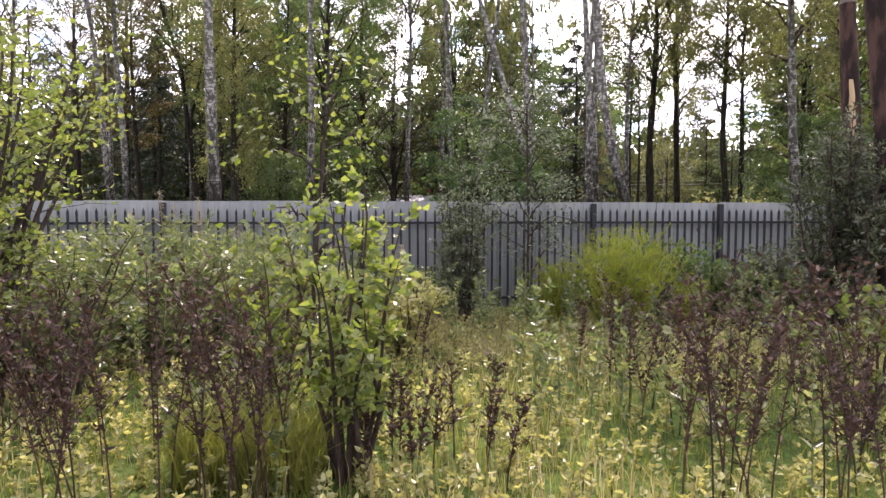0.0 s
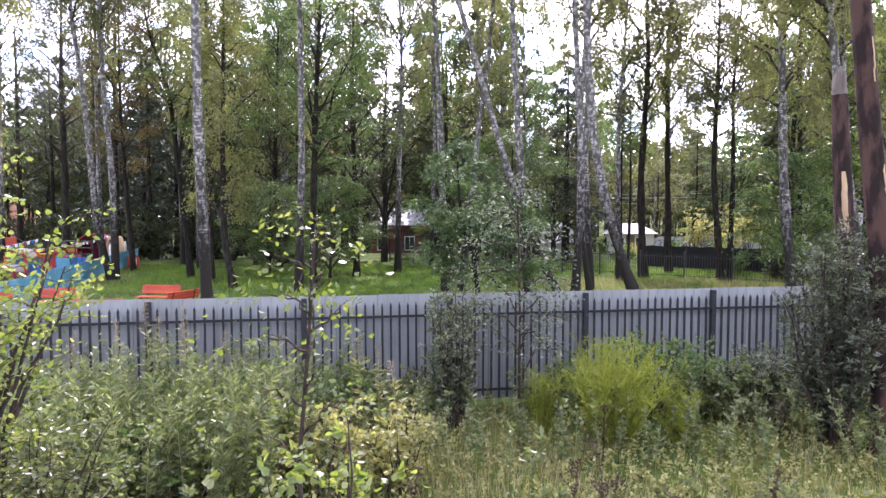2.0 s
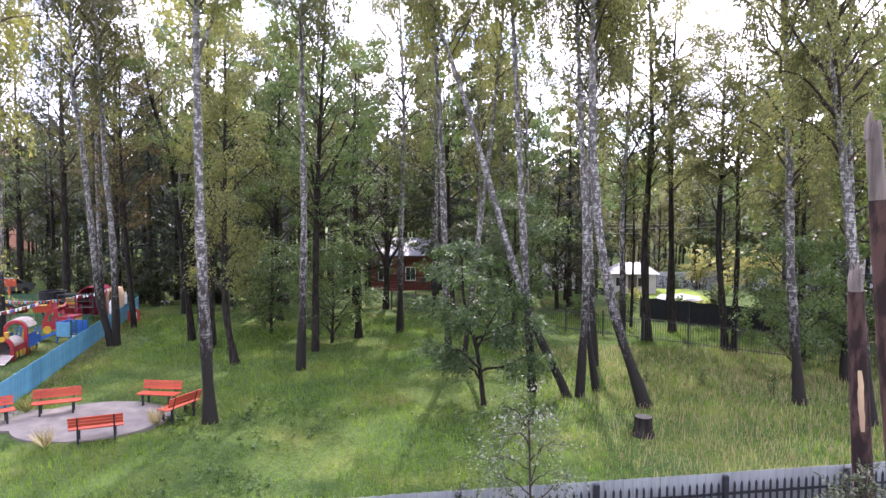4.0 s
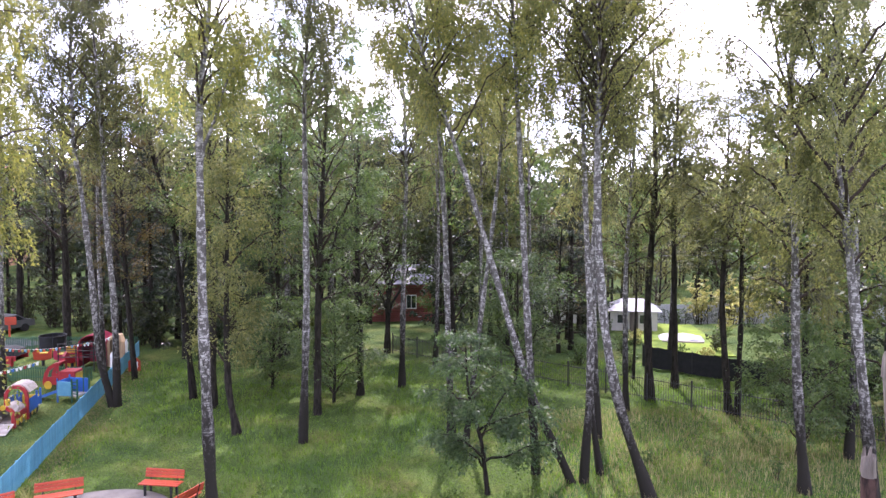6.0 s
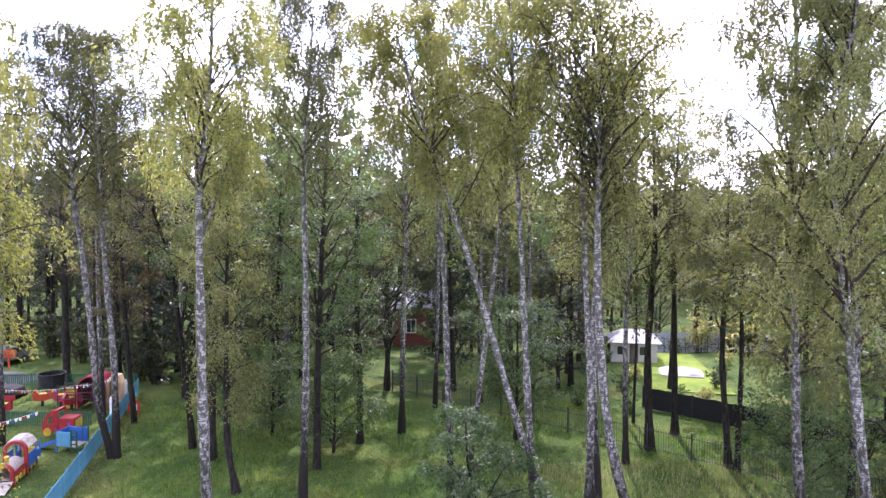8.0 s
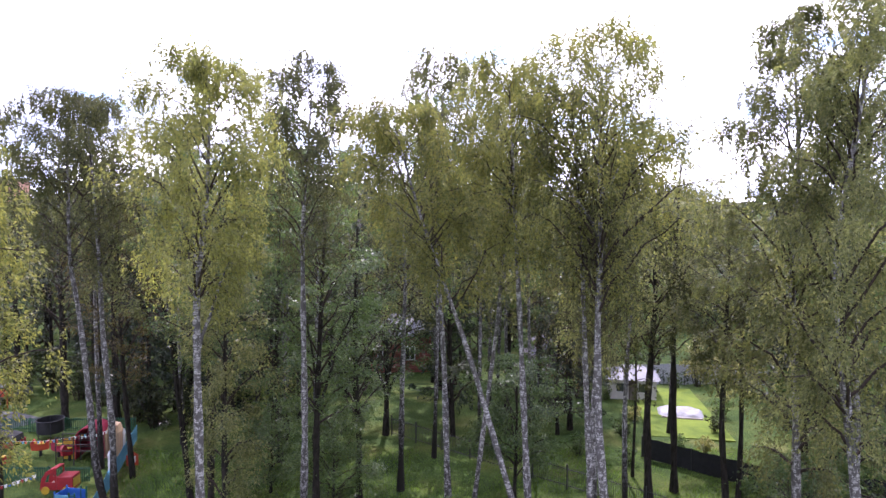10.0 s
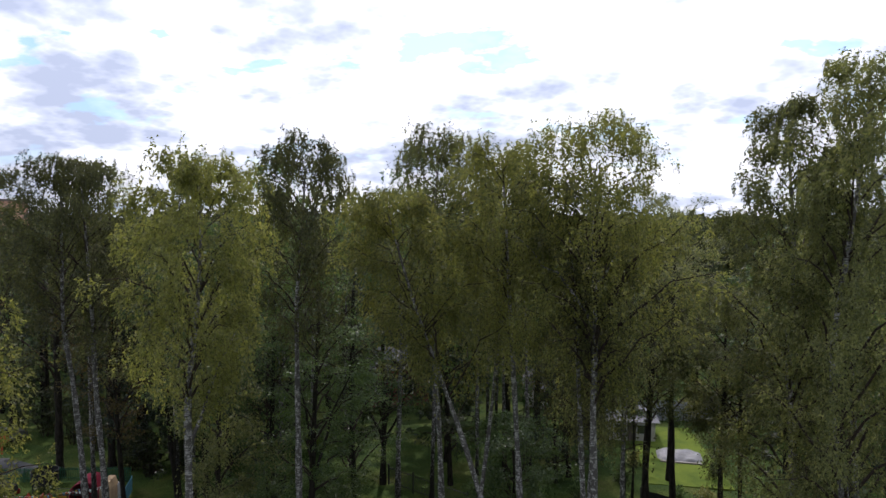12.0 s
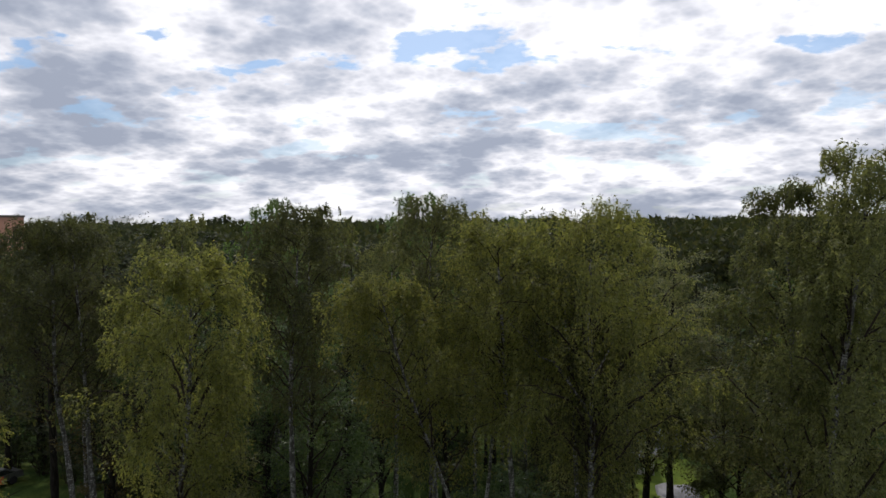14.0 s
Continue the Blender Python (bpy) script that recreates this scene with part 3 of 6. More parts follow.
def build_ground():
    xs = np.concatenate([-np.geomspace(40, 2600, 14)[::-1], np.linspace(-38, 38, 153), np.geomspace(40, 2600, 14)])
    ys = np.concatenate([-np.geomspace(8, 600, 8)[::-1], np.linspace(-6, 74, 161), np.geomspace(78, 3000, 16)])
    X, Y = np.meshgrid(xs, ys)
    Z = ground_height(X, Y)
    v = np.stack([X, Y, Z], -1).reshape(-1, 3)
    nx = len(xs)
    i, j = np.meshgrid(np.arange(len(ys) - 1), np.arange(nx - 1), indexing="ij")
    f = np.stack([i * nx + j, i * nx + j + 1, (i + 1) * nx + j + 1, (i + 1) * nx + j], -1).reshape(-1, 4)
    b = Bag()
    b.add(v, f)
    tagged(put("ground", b, GROUND), "uneven meadow and woodland ground with grass and bare patches", "ground", kind="structure")


build_ground()


def blades(name, where, height, width, mat, label, seed, bend=0.5):
    """Grass: a bent blade of two pieces at each place."""
    rng = np.random.default_rng(seed)
    n = len(where)
    x, y = where[:, 0], where[:, 1]
    z = ground_height(x, y) - 0.02
    h = height * rng.uniform(0.5, 1.25, n) if np.isscalar(height) else height * rng.uniform(0.6, 1.2, n)
    az = rng.uniform(0, 2 * np.pi, n)
    side = np.stack([np.cos(az), np.sin(az), 0 * az], 1) * (width * rng.uniform(0.7, 1.3, n) / 2)[:, None]
    az2 = rng.uniform(0, 2 * np.pi, n)
    tip = np.stack([np.cos(az2), np.sin(az2), 0 * az2], 1) * (h * bend * rng.uniform(0.2, 1.0, n))[:, None]
    o = np.stack([x, y, z], 1)
    up = np.stack([0 * h, 0 * h, h], 1)
    mid = o + up * 0.6 + tip * 0.3
    v = np.stack([o - side, o + side, mid + side * 0.8, mid - side * 0.8, o + up * 0.95 + tip], 1).reshape(-1, 3)
    k = np.arange(n)[:, None] * 5
    b = Bag()
    b.add(v, np.zeros((0, 3), int))
    b.f[4].append(k + np.array([[0, 1, 2, 3]]))
    b.f[3].append(k + np.array([[3, 2, 4]]))
    return tagged(put(name, b, mat), label, "grass", kind="stuff")


def scatter(n, x0, x1, y0, y1, rng, keep=None, clump=0.0):
    p = np.stack([rng.uniform(x0, x1, n), rng.uniform(y0, y1, n)], 1)
    if clump:
        c = rng.integers(0, max(n // 14, 1), n)
        centres = p[:max(n // 14, 1)]
        p = centres[c] + rng.normal(0, clump, (n, 2))
    if keep is not None:
        p = p[keep(p[:, 0], p[:, 1])]
    return p


FENCE_AT = lambda x: 11.5 + 0.145 * x


# ---- the sheet-and-picket fence ----


def sheet_fence():
    """Grey corrugated sheets behind a fence of dark steel pickets, in bays of 2.45 m."""
    bay = 2.48
    angle = math.degrees(math.atan(0.145))
    run = bay * math.cos(math.radians(angle))
    picket = bmesh.new()
    box(-0.017, -0.014, 0.10, 0.017, 0.014, 1.80, bm=picket)
    for v in picket.verts:
        if v.co.z > 1.0:
            v.co.z = 1.77
    bmesh.ops.create_cone(picket, cap_ends=False, segments=4, radius1=0.021, radius2=0.001, depth=0.06, matrix=Matrix.Translation((0, 0, 1.80)) @ Matrix.Rotation(math.pi / 4, 4, "Z"))
    picket_mesh = bpy.data.meshes.new("picket")
    picket.to_mesh(picket_mesh)
    picket.free()
    picket_mesh.materials.append(STEEL)
    # corrugated sheet, one width of 1.22 m
    xs, prof = [], []
    for i in range(7):
        o = i * 0.1795
        for dx, d in ((0, 0), (0.085, 0), (0.10, 0.018), (0.16, 0.018)):
            xs.append(o + dx)
            prof.append(d)
    b = Bag()
    n = len(xs)
    v = [(x, d, z) for z in (0.06, 1.95) for x, d in zip(xs, prof)] + [(x, d + 0.004, z) for z in (0.06, 1.95) for x, d in zip(xs, prof)]
    f = [(i, i + 1, n + i + 1, n + i) for i in range(n - 1)] + [(2 * n + i, 3 * n + i, 3 * n + i + 1, 2 * n + i + 1) for i in range(n - 1)] + [(n + i, n + i + 1, 3 * n + i + 1, 3 * n + i) for i in range(n - 1)]
    b.add(v, f)
    sheet_mesh = b.mesh("sheet", False)
    sheet_mesh.materials.append(SHEET)
    rng = random.Random(4)
    for i in range(-8, 6):
        x = 0.28 + i * run
        y = FENCE_AT(x)
        bay_root = thing("fence_bay", x, y, 0, angle, "dark steel picket fence bay backed with grey corrugated sheet", "fence", "bays of the sheet fence")
        put("post", box(-0.045, -0.045, -0.1, 0.045, 0.045, 1.92, 0.005), STEEL, bay_root)
        put("rail", box(0.045, -0.018, 1.56, bay - 0.045, 0.018, 1.60), STEEL, bay_root)
        put("rail", box(0.045, -0.018, 0.22, bay - 0.045, 0.018, 0.26), STEEL, bay_root)
        for k in range(16):
            p = new("picket", picket_mesh)
            p.parent = bay_root
            p.matrix_basis = pose(0.15 + k * 0.1455, -0.032, rng.uniform(-0.008, 0.008), 0, rng.uniform(-0.35, 0.35), 0)
        for k in range(2):
            p = new("sheet", sheet_mesh)
            p.parent = bay_root
            p.matrix_basis = pose(k * 1.24, 0.05 + 0.006 * k, rng.uniform(-0.006, 0.006), 0, rng.uniform(-0.08, 0.08), 0)


sheet_fence()

# ---- the birches and other trees of the clearing ----
BL = "tall birch with white scarred bark and drooping leafy twigs"
DL = "dark-barked tree with a dense green crown"
N_LEAF = (0.102, 0.056)
GROVE = "trees of the clearing"


def birch(x, y, stem, radius, crown, seed, count=20000, label=BL, leaf=None, **more):
    foot = crown[0] + (2.2 if 10.5 < crown[0] < 12.2 and stem[-1][1] > 19 else 0)
    crown = (foot, crown[1])
    count = int(count * (1.6 if foot > 12.5 else 1.95))
    more.setdefault("group", GROVE)
    return tree("birch", x, y, stem, radius, crown, BIRCH, leaf or LEAF_BIRCH, count, N_LEAF, label, "birch", seed=seed, **more)


def alder(x, y, stem, radius, crown, seed, count=12000, label=DL, leaf=None, **more):
    count = int(count * 1.3)
    more.setdefault("group", GROVE)
    more.setdefault("shape", "round")
    more.setdefault("hang", 0.25)
    return tree("broadleaf_tree", x, y, stem, radius, crown, DARK_BARK, leaf or LEAF_GREEN, count, (0.115, 0.075), label, "tree", seed=seed, **more)


# birches near the benches and in the middle
birch(-7.4, 21.6, [(0, 0), (-0.1, 2.9), (-0.2, 6.6), (-0.2, 10.2), (-0.2, 13.3), (0.1, 15.7), (0.3, 17.4), (0.3, 20.5)], 0.21, (13.4, 2.6), 1, 22000, leaf=LEAF_GOLD, label="tall birch with a turning yellow-green crown beside the benches", boughs=[(14.0, 1.5, 0.3, 4.0)])
birch(-16.62, 34.0, [(0, 0), (-0.65, 2.4), (-0.97, 6.7), (-1.37, 11.3), (-1.67, 13.1), (-1.57, 21.5)], 0.2, (11, 2.9), 2, 16000, leaf=LEAF_BIRCH_SHADED)
birch(-16.4, 34.0, [(0, 0), (0, 5.3), (-0.4, 9.6), (-0.5, 13.8), (-0.9, 21.5)], 0.2, (11, 2.8), 3, 16000, leaf=LEAF_BIRCH_SHADED)
birch(-5.9, 28.6, [(0, 0), (0.2, 5.9), (0.2, 10.6), (0.2, 15.3), (0.4, 17.5), (0.7, 21.8)], 0.19, (11.5, 2.24), 4, 17000, leaf=LEAF_BIRCH_SHADED)
birch(-2.1, 37.6, [(0, 0), (0.1, 6.5), (0.3, 11.9), (0, 20.0)], 0.19, (10, 2.90), 5, 11000)
birch(0.5, 29.0, [(0, 0), (-0.2, 5.8), (-0.3, 9.5), (-0.7, 15.2), (-0.3, 22.2)], 0.18, (11.5, 2.38), 6, 17000)
birch(1.1, 28.8, [(0, 0), (0.6, 5.1), (1.3, 10.7), (1.9, 17.6), (1.8, 21.0)], 0.13, (12.5, 1.85), 7, 11000, label="slim white birch leaning to one side")
birch(3.6, 25.2, [(0, 0), (-0.4, 6.2), (-0.6, 10.4), (-0.9, 15.6), (-1.1, 19.8), (-1.3, 21.3)], 0.17, (12.0, 2.11), 8, 16000, leaf=LEAF_GOLD)
birch(4.8, 24.3, [(0, 0), (-1.1, 2.2), (-1.6, 3.4), (-2.6, 6.7), (-3.8, 10.8), (-5.5, 15.5), (-6.6, 19.4)], 0.16, (11, 2.51), 9, 18000, label="birch leaning far over, its crown hanging aside", leaf=LEAF_GOLD)
birch(5.2, 24.3, [(0, 0), (0.2, 3.8), (0.2, 6.3), (0, 9.3), (-0.3, 15.3), (-0.7, 20.0)], 0.16, (11.5, 1.98), 10, 10500)
birch(6.0, 25.0, [(0, 0), (-0.4, 2.5), (-0.5, 6.0), (-0.3, 11), (0.2, 17.5)], 0.12, (10.5, 1.85), 11, 7000, label="slim birch beside a thicker one")
birch(7.2, 22.9, [(0, 0), (-1.1, 2.9), (-1.6, 5.3), (-1.9, 8.4), (-2.0, 12.1), (-1.9, 15.6), (-2.1, 18.5), (-1.9, 21.7)], 0.2, (13.2, 3.3), 12, 21000, limbs=46, leaf=LEAF_GOLD, boughs=[(17.0, -2.6, 0.4, 3.2), (18.0, 2.0, 0.3, 2.4)], label="tall curved birch with a forked spreading crown")
birch(12.8, 23.3, [(0, 0), (-0.4, 4.4), (-0.7, 10.3), (-1.0, 14.4), (-0.8, 17.3), (-1.2, 22.5)], 0.19, (6.5, 2.7), 13, 29000, limbs=46, leaf=LEAF_BIRCH_SHADED)
birch(13.8, 21.0, [(0, 0), (-0.9, 6.6), (-1.4, 10.3), (-1.9, 14.4), (-1.2, 19), (-0.8, 23.4)], 0.2, (8.5, 3.04), 14, 31000, limbs=50)
birch(-13.6, 17.4, [(0, 0), (0.2, 6), (0.2, 12), (0.4, 17.6)], 0.18, (4.8, 3.5), 15, 28000, limbs=48, leaf=LEAF_GOLD, label="birch with a low golden-green weeping crown", group="")
birch(6.9, 28.9, [(0, 0), (-0.3, 5), (-0.2, 12), (0.3, 18.5)], 0.16, (9.5, 2.51), 16, 11000)
birch(16.4, 26.5, [(0, 0), (0.2, 6), (-0.2, 13), (0.2, 20.5)], 0.17, (5.5, 2.6), 17, 13000, limbs=44, leaf=LEAF_BIRCH_SHADED)
# dark trees between them
alder(-6.0, 32.6, [(0, 0), (0.1, 5.5), (0.3, 10.4), (0.5, 14), (0.8, 18.5)], 0.2, (5.5, 2.4), 21, 16000, boughs=[(10.2, 2.3, 0.2, 6.0), (10.2, -0.8, 0.3, 5.0)])
alder(-18.1, 39.7, [(0, 0), (-0.3, 5), (-0.6, 10), (-0.5, 17)], 0.17, (6, 2.4), 22, 8000, leaf=LEAF_RUST, label="thin dark tree with yellow and russet leaves")
alder(-13.1, 35.5, [(0, 0), (-0.2, 2.1), (-1.0, 10.2), (-1.9, 12.6), (-2.8, 18)], 0.18, (9, 2.2), 23, 9000, leaf=LEAF_BIRCH, boughs=[(10, 1.2, 0.2, 6)])
alder(-11.5, 33.8, [(0, 0), (0.1, 6), (0.0, 12), (0.2, 18.5)], 0.2, (7.5, 2.2), 24, 10000)
alder(-9.0, 29.6, [(0, 0), (-0.4, 2.0), (-0.4, 5.8), (-0.3, 9.4), (-0.2, 15)], 0.17, (3.6, 1.7), 25, 16000, leaf=LEAF_BIRCH, hang=0.7)
alder(-4.3, 36.3, [(0, 0), (0.0, 4), (-0.2, 9), (0, 16)], 0.2, (4.5, 2.3), 26, 10000)
alder(-9.9, 42.0, [(0, 0), (-0.2, 6), (0.2, 16)], 0.22, (4.0, 2.6), 27, 9000)
alder(-12.0, 44.3, [(0, 0), (0.2, 6), (0.0, 17)], 0.2, (5, 2.6), 28, 8000)
alder(-3.6, 47.0, [(0, 0), (0.1, 4.5), (0.0, 8), (0.3, 15)], 0.24, (5.5, 3.2), 29, 6000, leaf=LEAF_DARK, boughs=[(6, 2.6, 0, 5), (6.2, -2.4, 0.3, 5), (7.5, 1.3, 0.5, 6)], label="old spreading tree with dark forked boughs")
alder(11.2, 35.1, [(0, 0), (-0.2, 5.2), (0.1, 11.1), (-0.2, 20.2)], 0.24, (8.5, 2.5), 30, 11000, leaf=LEAF_BIRCH)
alder(13.4, 37.4, [(0, 0), (-0.2, 6.5), (-0.3, 11.3), (0, 19.8)], 0.2, (8.5, 2.3), 31, 9000, leaf=LEAF_BIRCH)
alder(14.3, 32.6, [(0, 0), (-0.5, 5.4), (-0.4, 9.6), (-0.3, 15.5)], 0.19, (7.5, 2.3), 32, 11000, leaf=LEAF_BIRCH)
alder(14.5, 32.2, [(0, 0), (0.1, 5), (0.0, 9.6), (0.5, 15)], 0.15, (8.0, 1.8), 33, 7000, leaf=LEAF_BIRCH)
alder(11.2, 39.3, [(0, 0), (-0.1, 5), (0.1, 12.5)], 0.1, (7.5, 1.4), 34, 4000)
alder(11.7, 39.6, [(0, 0), (0.1, 5), (0.0, 11.5)], 0.09, (7.0, 1.3), 35, 4000)
# small trees and saplings under the crowns
tree("rowan", 1.6, 23.3, [(0, 0), (-0.2, 1.8), (-0.7, 3.6), (-0.8, 5.6)], 0.09, (2.2, 1.1), DARK_BARK, LEAF_ROWAN, 13000, (0.125, 0.07), "small bushy rowan with a leaning thin trunk", "rowan", shape="round", hang=0.35, limbs=11, twigs=11, seed=40, boughs=[(1.6, 2.3, 0.3, 0.6), (2.0, -1.6, -0.3, 1.0), (2.9, 2.0, -0.5, 0.9), (3.2, -1.1, 0.6, 1.5), (3.3, 1.4, 0.6, 1.9), (1.4, -1.0, 0.9, 0.7)])
tree("rowan", -5.5, 34.6, [(0, 0), (0.1, 2), (0.1, 5.2)], 0.08, (0.8, 1.6), DARK_BARK, LEAF_GREEN, 13500, (0.12, 0.07), "young leafy tree among the trunks", "rowan", shape="round", hang=0.3, seed=41)
tree("rowan", 4.2, 36.5, [(0, 0), (0.1, 3), (0.1, 7.6)], 0.11, (2.4, 2.3), DARK_BARK, LEAF_GREEN, 15000, (0.13, 0.08), "leafy middle-sized tree in front of the picket fence", "rowan", shape="round", hang=0.3, seed=43)
tree("rowan", -9.4, 37.5, [(0, 0), (0.1, 2), (0.1, 5.0)], 0.08, (0.8, 1.8), DARK_BARK, LEAF_GREEN, 10500, (0.13, 0.08), "young leafy tree among the trunks", "rowan", shape="round", hang=0.3, seed=44)
tree("rowan", 14.6, 27.0, [(0, 0), (0.1, 2), (0.1, 5.6)], 0.08, (1.2, 1.7), DARK_BARK, LEAF_GREEN, 13500, (0.11, 0.07), "bushy young tree by the picket fence", "rowan", shape="round", hang=0.4, seed=45)

alder(10.2, 52.0, [(0, 0), (0.1, 4), (0.2, 10.5)], 0.16, (2.0, 2.6), 46, 7000, leaf=LEAF_RUST, label="yellowing tree behind the picket fence", group="")
alder(8.6, 47.0, [(0, 0), (-0.1, 4), (0.2, 9.5)], 0.15, (1.6, 2.5), 47, 8000, leaf=LEAF_DARK, label="dense dark tree behind the picket fence", group="")
alder(13.6, 62.5, [(0, 0), (0.1, 4), (0.2, 9.0)], 0.15, (1.2, 2.6), 48, 6000, leaf=LEAF_BIRCH, label="pale leafy tree in the gardens", group="")
alder(22.5, 66.5, [(0, 0), (0.1, 4), (0.2, 10.0)], 0.15, (1.2, 3.0), 49, 6000, leaf=LEAF_BIRCH, label="pale leafy tree in the gardens", group="")
alder(29.5, 67.5, [(0, 0), (0.1, 4), (0.2, 11.0)], 0.15, (1.2, 3.0), 50, 6000, leaf=LEAF_GREEN, label="leafy tree in the gardens", group="")
# taller birches that close the clearing behind
for i, (x, y, h) in enumerate([(-14.8, 41.5, 21.6), (-7.6, 41.0, 22.3), (-0.2, 42.5, 23.0), (2.8, 44.0, 22.0), (-17.2, 45.2, 21.4), (6.6, 46.0, 21.6), (-20.6, 41.0, 22.0), (-23.5, 36.0, 21.0), (-10.5, 46.0, 22.8), (16.6, 47.0, 17.5), (9.3, 33.0, 17.5)]):
    tree("birch", x, y, [(0, 0), (0.3 * math.sin(i), h * 0.4), (0.6 * math.sin(i * 2.1), h)], 0.16, (h * 0.42, 2.5), BIRCH, (LEAF_BIRCH, LEAF_BIRCH_SHADED, LEAF_GREEN)[i % 3], 8500, (0.155, 0.105), "tall birch closing the clearing behind", "birch", limbs=30, twigs=11, seed=700 + i, group=GROVE, fine=False)
tree("rowan", -6.6, 62.0, [(0, 0), (0.1, 2), (0.1, 6.0)], 0.1, (0.8, 2.0), DARK_BARK, LEAF_DARK, 5000, (0.2, 0.14), "leafy young tree near the red house", "rowan", shape="round", hang=0.3, limbs=18, twigs=9, seed=56, fine=False)
tree("rowan", 0.6, 60.0, [(0, 0), (0.1, 2), (0.1, 6.5)], 0.1, (0.8, 2.2), DARK_BARK, LEAF_GREEN, 5000, (0.2, 0.14), "leafy young tree near the red house", "rowan", shape="round", hang=0.3, limbs=18, twigs=9, seed=57, fine=False)
# trees round the playground and the road
alder(-27.2, 48.9, [(0, 0), (0.1, 6), (0.0, 13), (0.2, 21)], 0.32, (8, 3.4), 51, 8000, leaf=LEAF_DARK, group="")
alder(-24.2, 50.5, [(0, 0), (-0.1, 7), (0.3, 22)], 0.3, (9, 3.2), 52, 8000, leaf=LEAF_DARK, group="")
alder(-33.5, 48.5, [(0, 0), (0.1, 6), (0.2, 20)], 0.28, (5, 3.6), 53, 8000, group="")
alder(-35.5, 56.6, [(0, 0), (0.1, 6), (0.2, 21)], 0.28, (6, 3.8), 54, 7000, leaf=LEAF_DARK, group="")
alder(-29.8, 58.6, [(0, 0), (0.1, 6), (-0.2, 22)], 0.28, (6, 3.6), 55, 7000, leaf=LEAF_DARK, group="")
alder(-21.6, 27.0, [(0, 0), (0.1, 5), (-0.2, 15)], 0.2, (6.6, 2.6), 56, 9000, leaf=LEAF_GREEN, label="leafy tree standing over the playground", group="")
for i, (x, y, h) in enumerate([(-21.6, 50.3, 17), (-18.4, 50.2, 15), (-15.6, 51.2, 18), (-23.4, 53.4, 19), (-13.0, 52.5, 16)]):
    tree("spruce", x, y, [(0, 0), (0, h * 0.5), (0, h)], 0.2, (0.6, 2.6), DARK_BARK, LEAF_SPRUCE, 5000, (0.3, 0.11), "dark spruce with branches to the ground", "spruce", shape="spruce", hang=0.3, limbs=40, twigs=8, seed=400 + i, fine=False)

# ---- the wood behind ----


def wood():
    """Trees round the clearing, each on its own, thinning towards the gardens."""
    rng = random.Random(11)
    placed = []
    spots = []
    for _ in range(4000):
        y = rng.uniform(46, 74)
        x = rng.uniform(-0.78, 0.78) * y
        garden = 0.23 * y < x < 0.53 * y and y < 73
        house = -0.10 * y < x < -0.012 * y or (-8 < x < 1.5 and y > 71)
        play = x < -16 and y < 52 + 0.12 * (-16 - x)
        road = x < -22 and y < 60
        if garden or house or play or road:
            continue
        if any((x - a) ** 2 + (y - b) ** 2 < 4.2 ** 2 for a, b in placed):
            continue
        placed.append((x, y))
    for _ in range(400):
        y = rng.uniform(27, 47)
        x = rng.uniform(18.5, 34)
        if x > 0.78 * y + 2 or any((x - a) ** 2 + (y - b) ** 2 < 3.6 ** 2 for a, b in placed) or (x < 0.53 * y):
            continue
        placed.append((x, y))
    for i, (x, y) in enumerate(placed):
        h = rng.uniform(18.6, 22.0) if x < 8 else rng.uniform(12, 18)
        kind = rng.random()
        lean = rng.uniform(-0.8, 0.8)
        stem = [(0, 0), (lean * 0.3, h * 0.4), (lean, h)]
        if kind < 0.16 or (x < -12 and kind < 0.4):
            tree("spruce", x, y, [(0, 0), (0, h * 0.5), (0, h)], 0.2, (1.2, rng.uniform(2.0, 2.8)), DARK_BARK, LEAF_SPRUCE, 3800, (0.3, 0.11), "dark spruce at the edge of the wood", "spruce", shape="spruce", hang=0.3, limbs=34, twigs=7, seed=100 + i, group="trees of the wood behind", fine=False)
        elif kind < (0.6 if x > -10 else 0.45):
            tree("birch", x, y, stem, 0.17, (h * 0.38, rng.uniform(1.8, 2.6)), BIRCH, LEAF_BIRCH, 4400, (0.23, 0.18), "birch in the wood behind the clearing", "birch", limbs=24, twigs=9, seed=100 + i, group="trees of the wood behind", fine=False)
        else:
            tree("broadleaf_tree", x, y, stem, 0.2, (h * rng.uniform(0.12, 0.3), rng.uniform(2.4, 3.4)), DARK_BARK, LEAF_DARK if kind < 0.85 or x < -10 else LEAF_GREEN, 4600, (0.28, 0.2), "leafy tree in the wood behind the clearing", "tree", shape="round", hang=0.25, limbs=22, twigs=9, seed=100 + i, group="trees of the wood behind", fine=False)


wood()


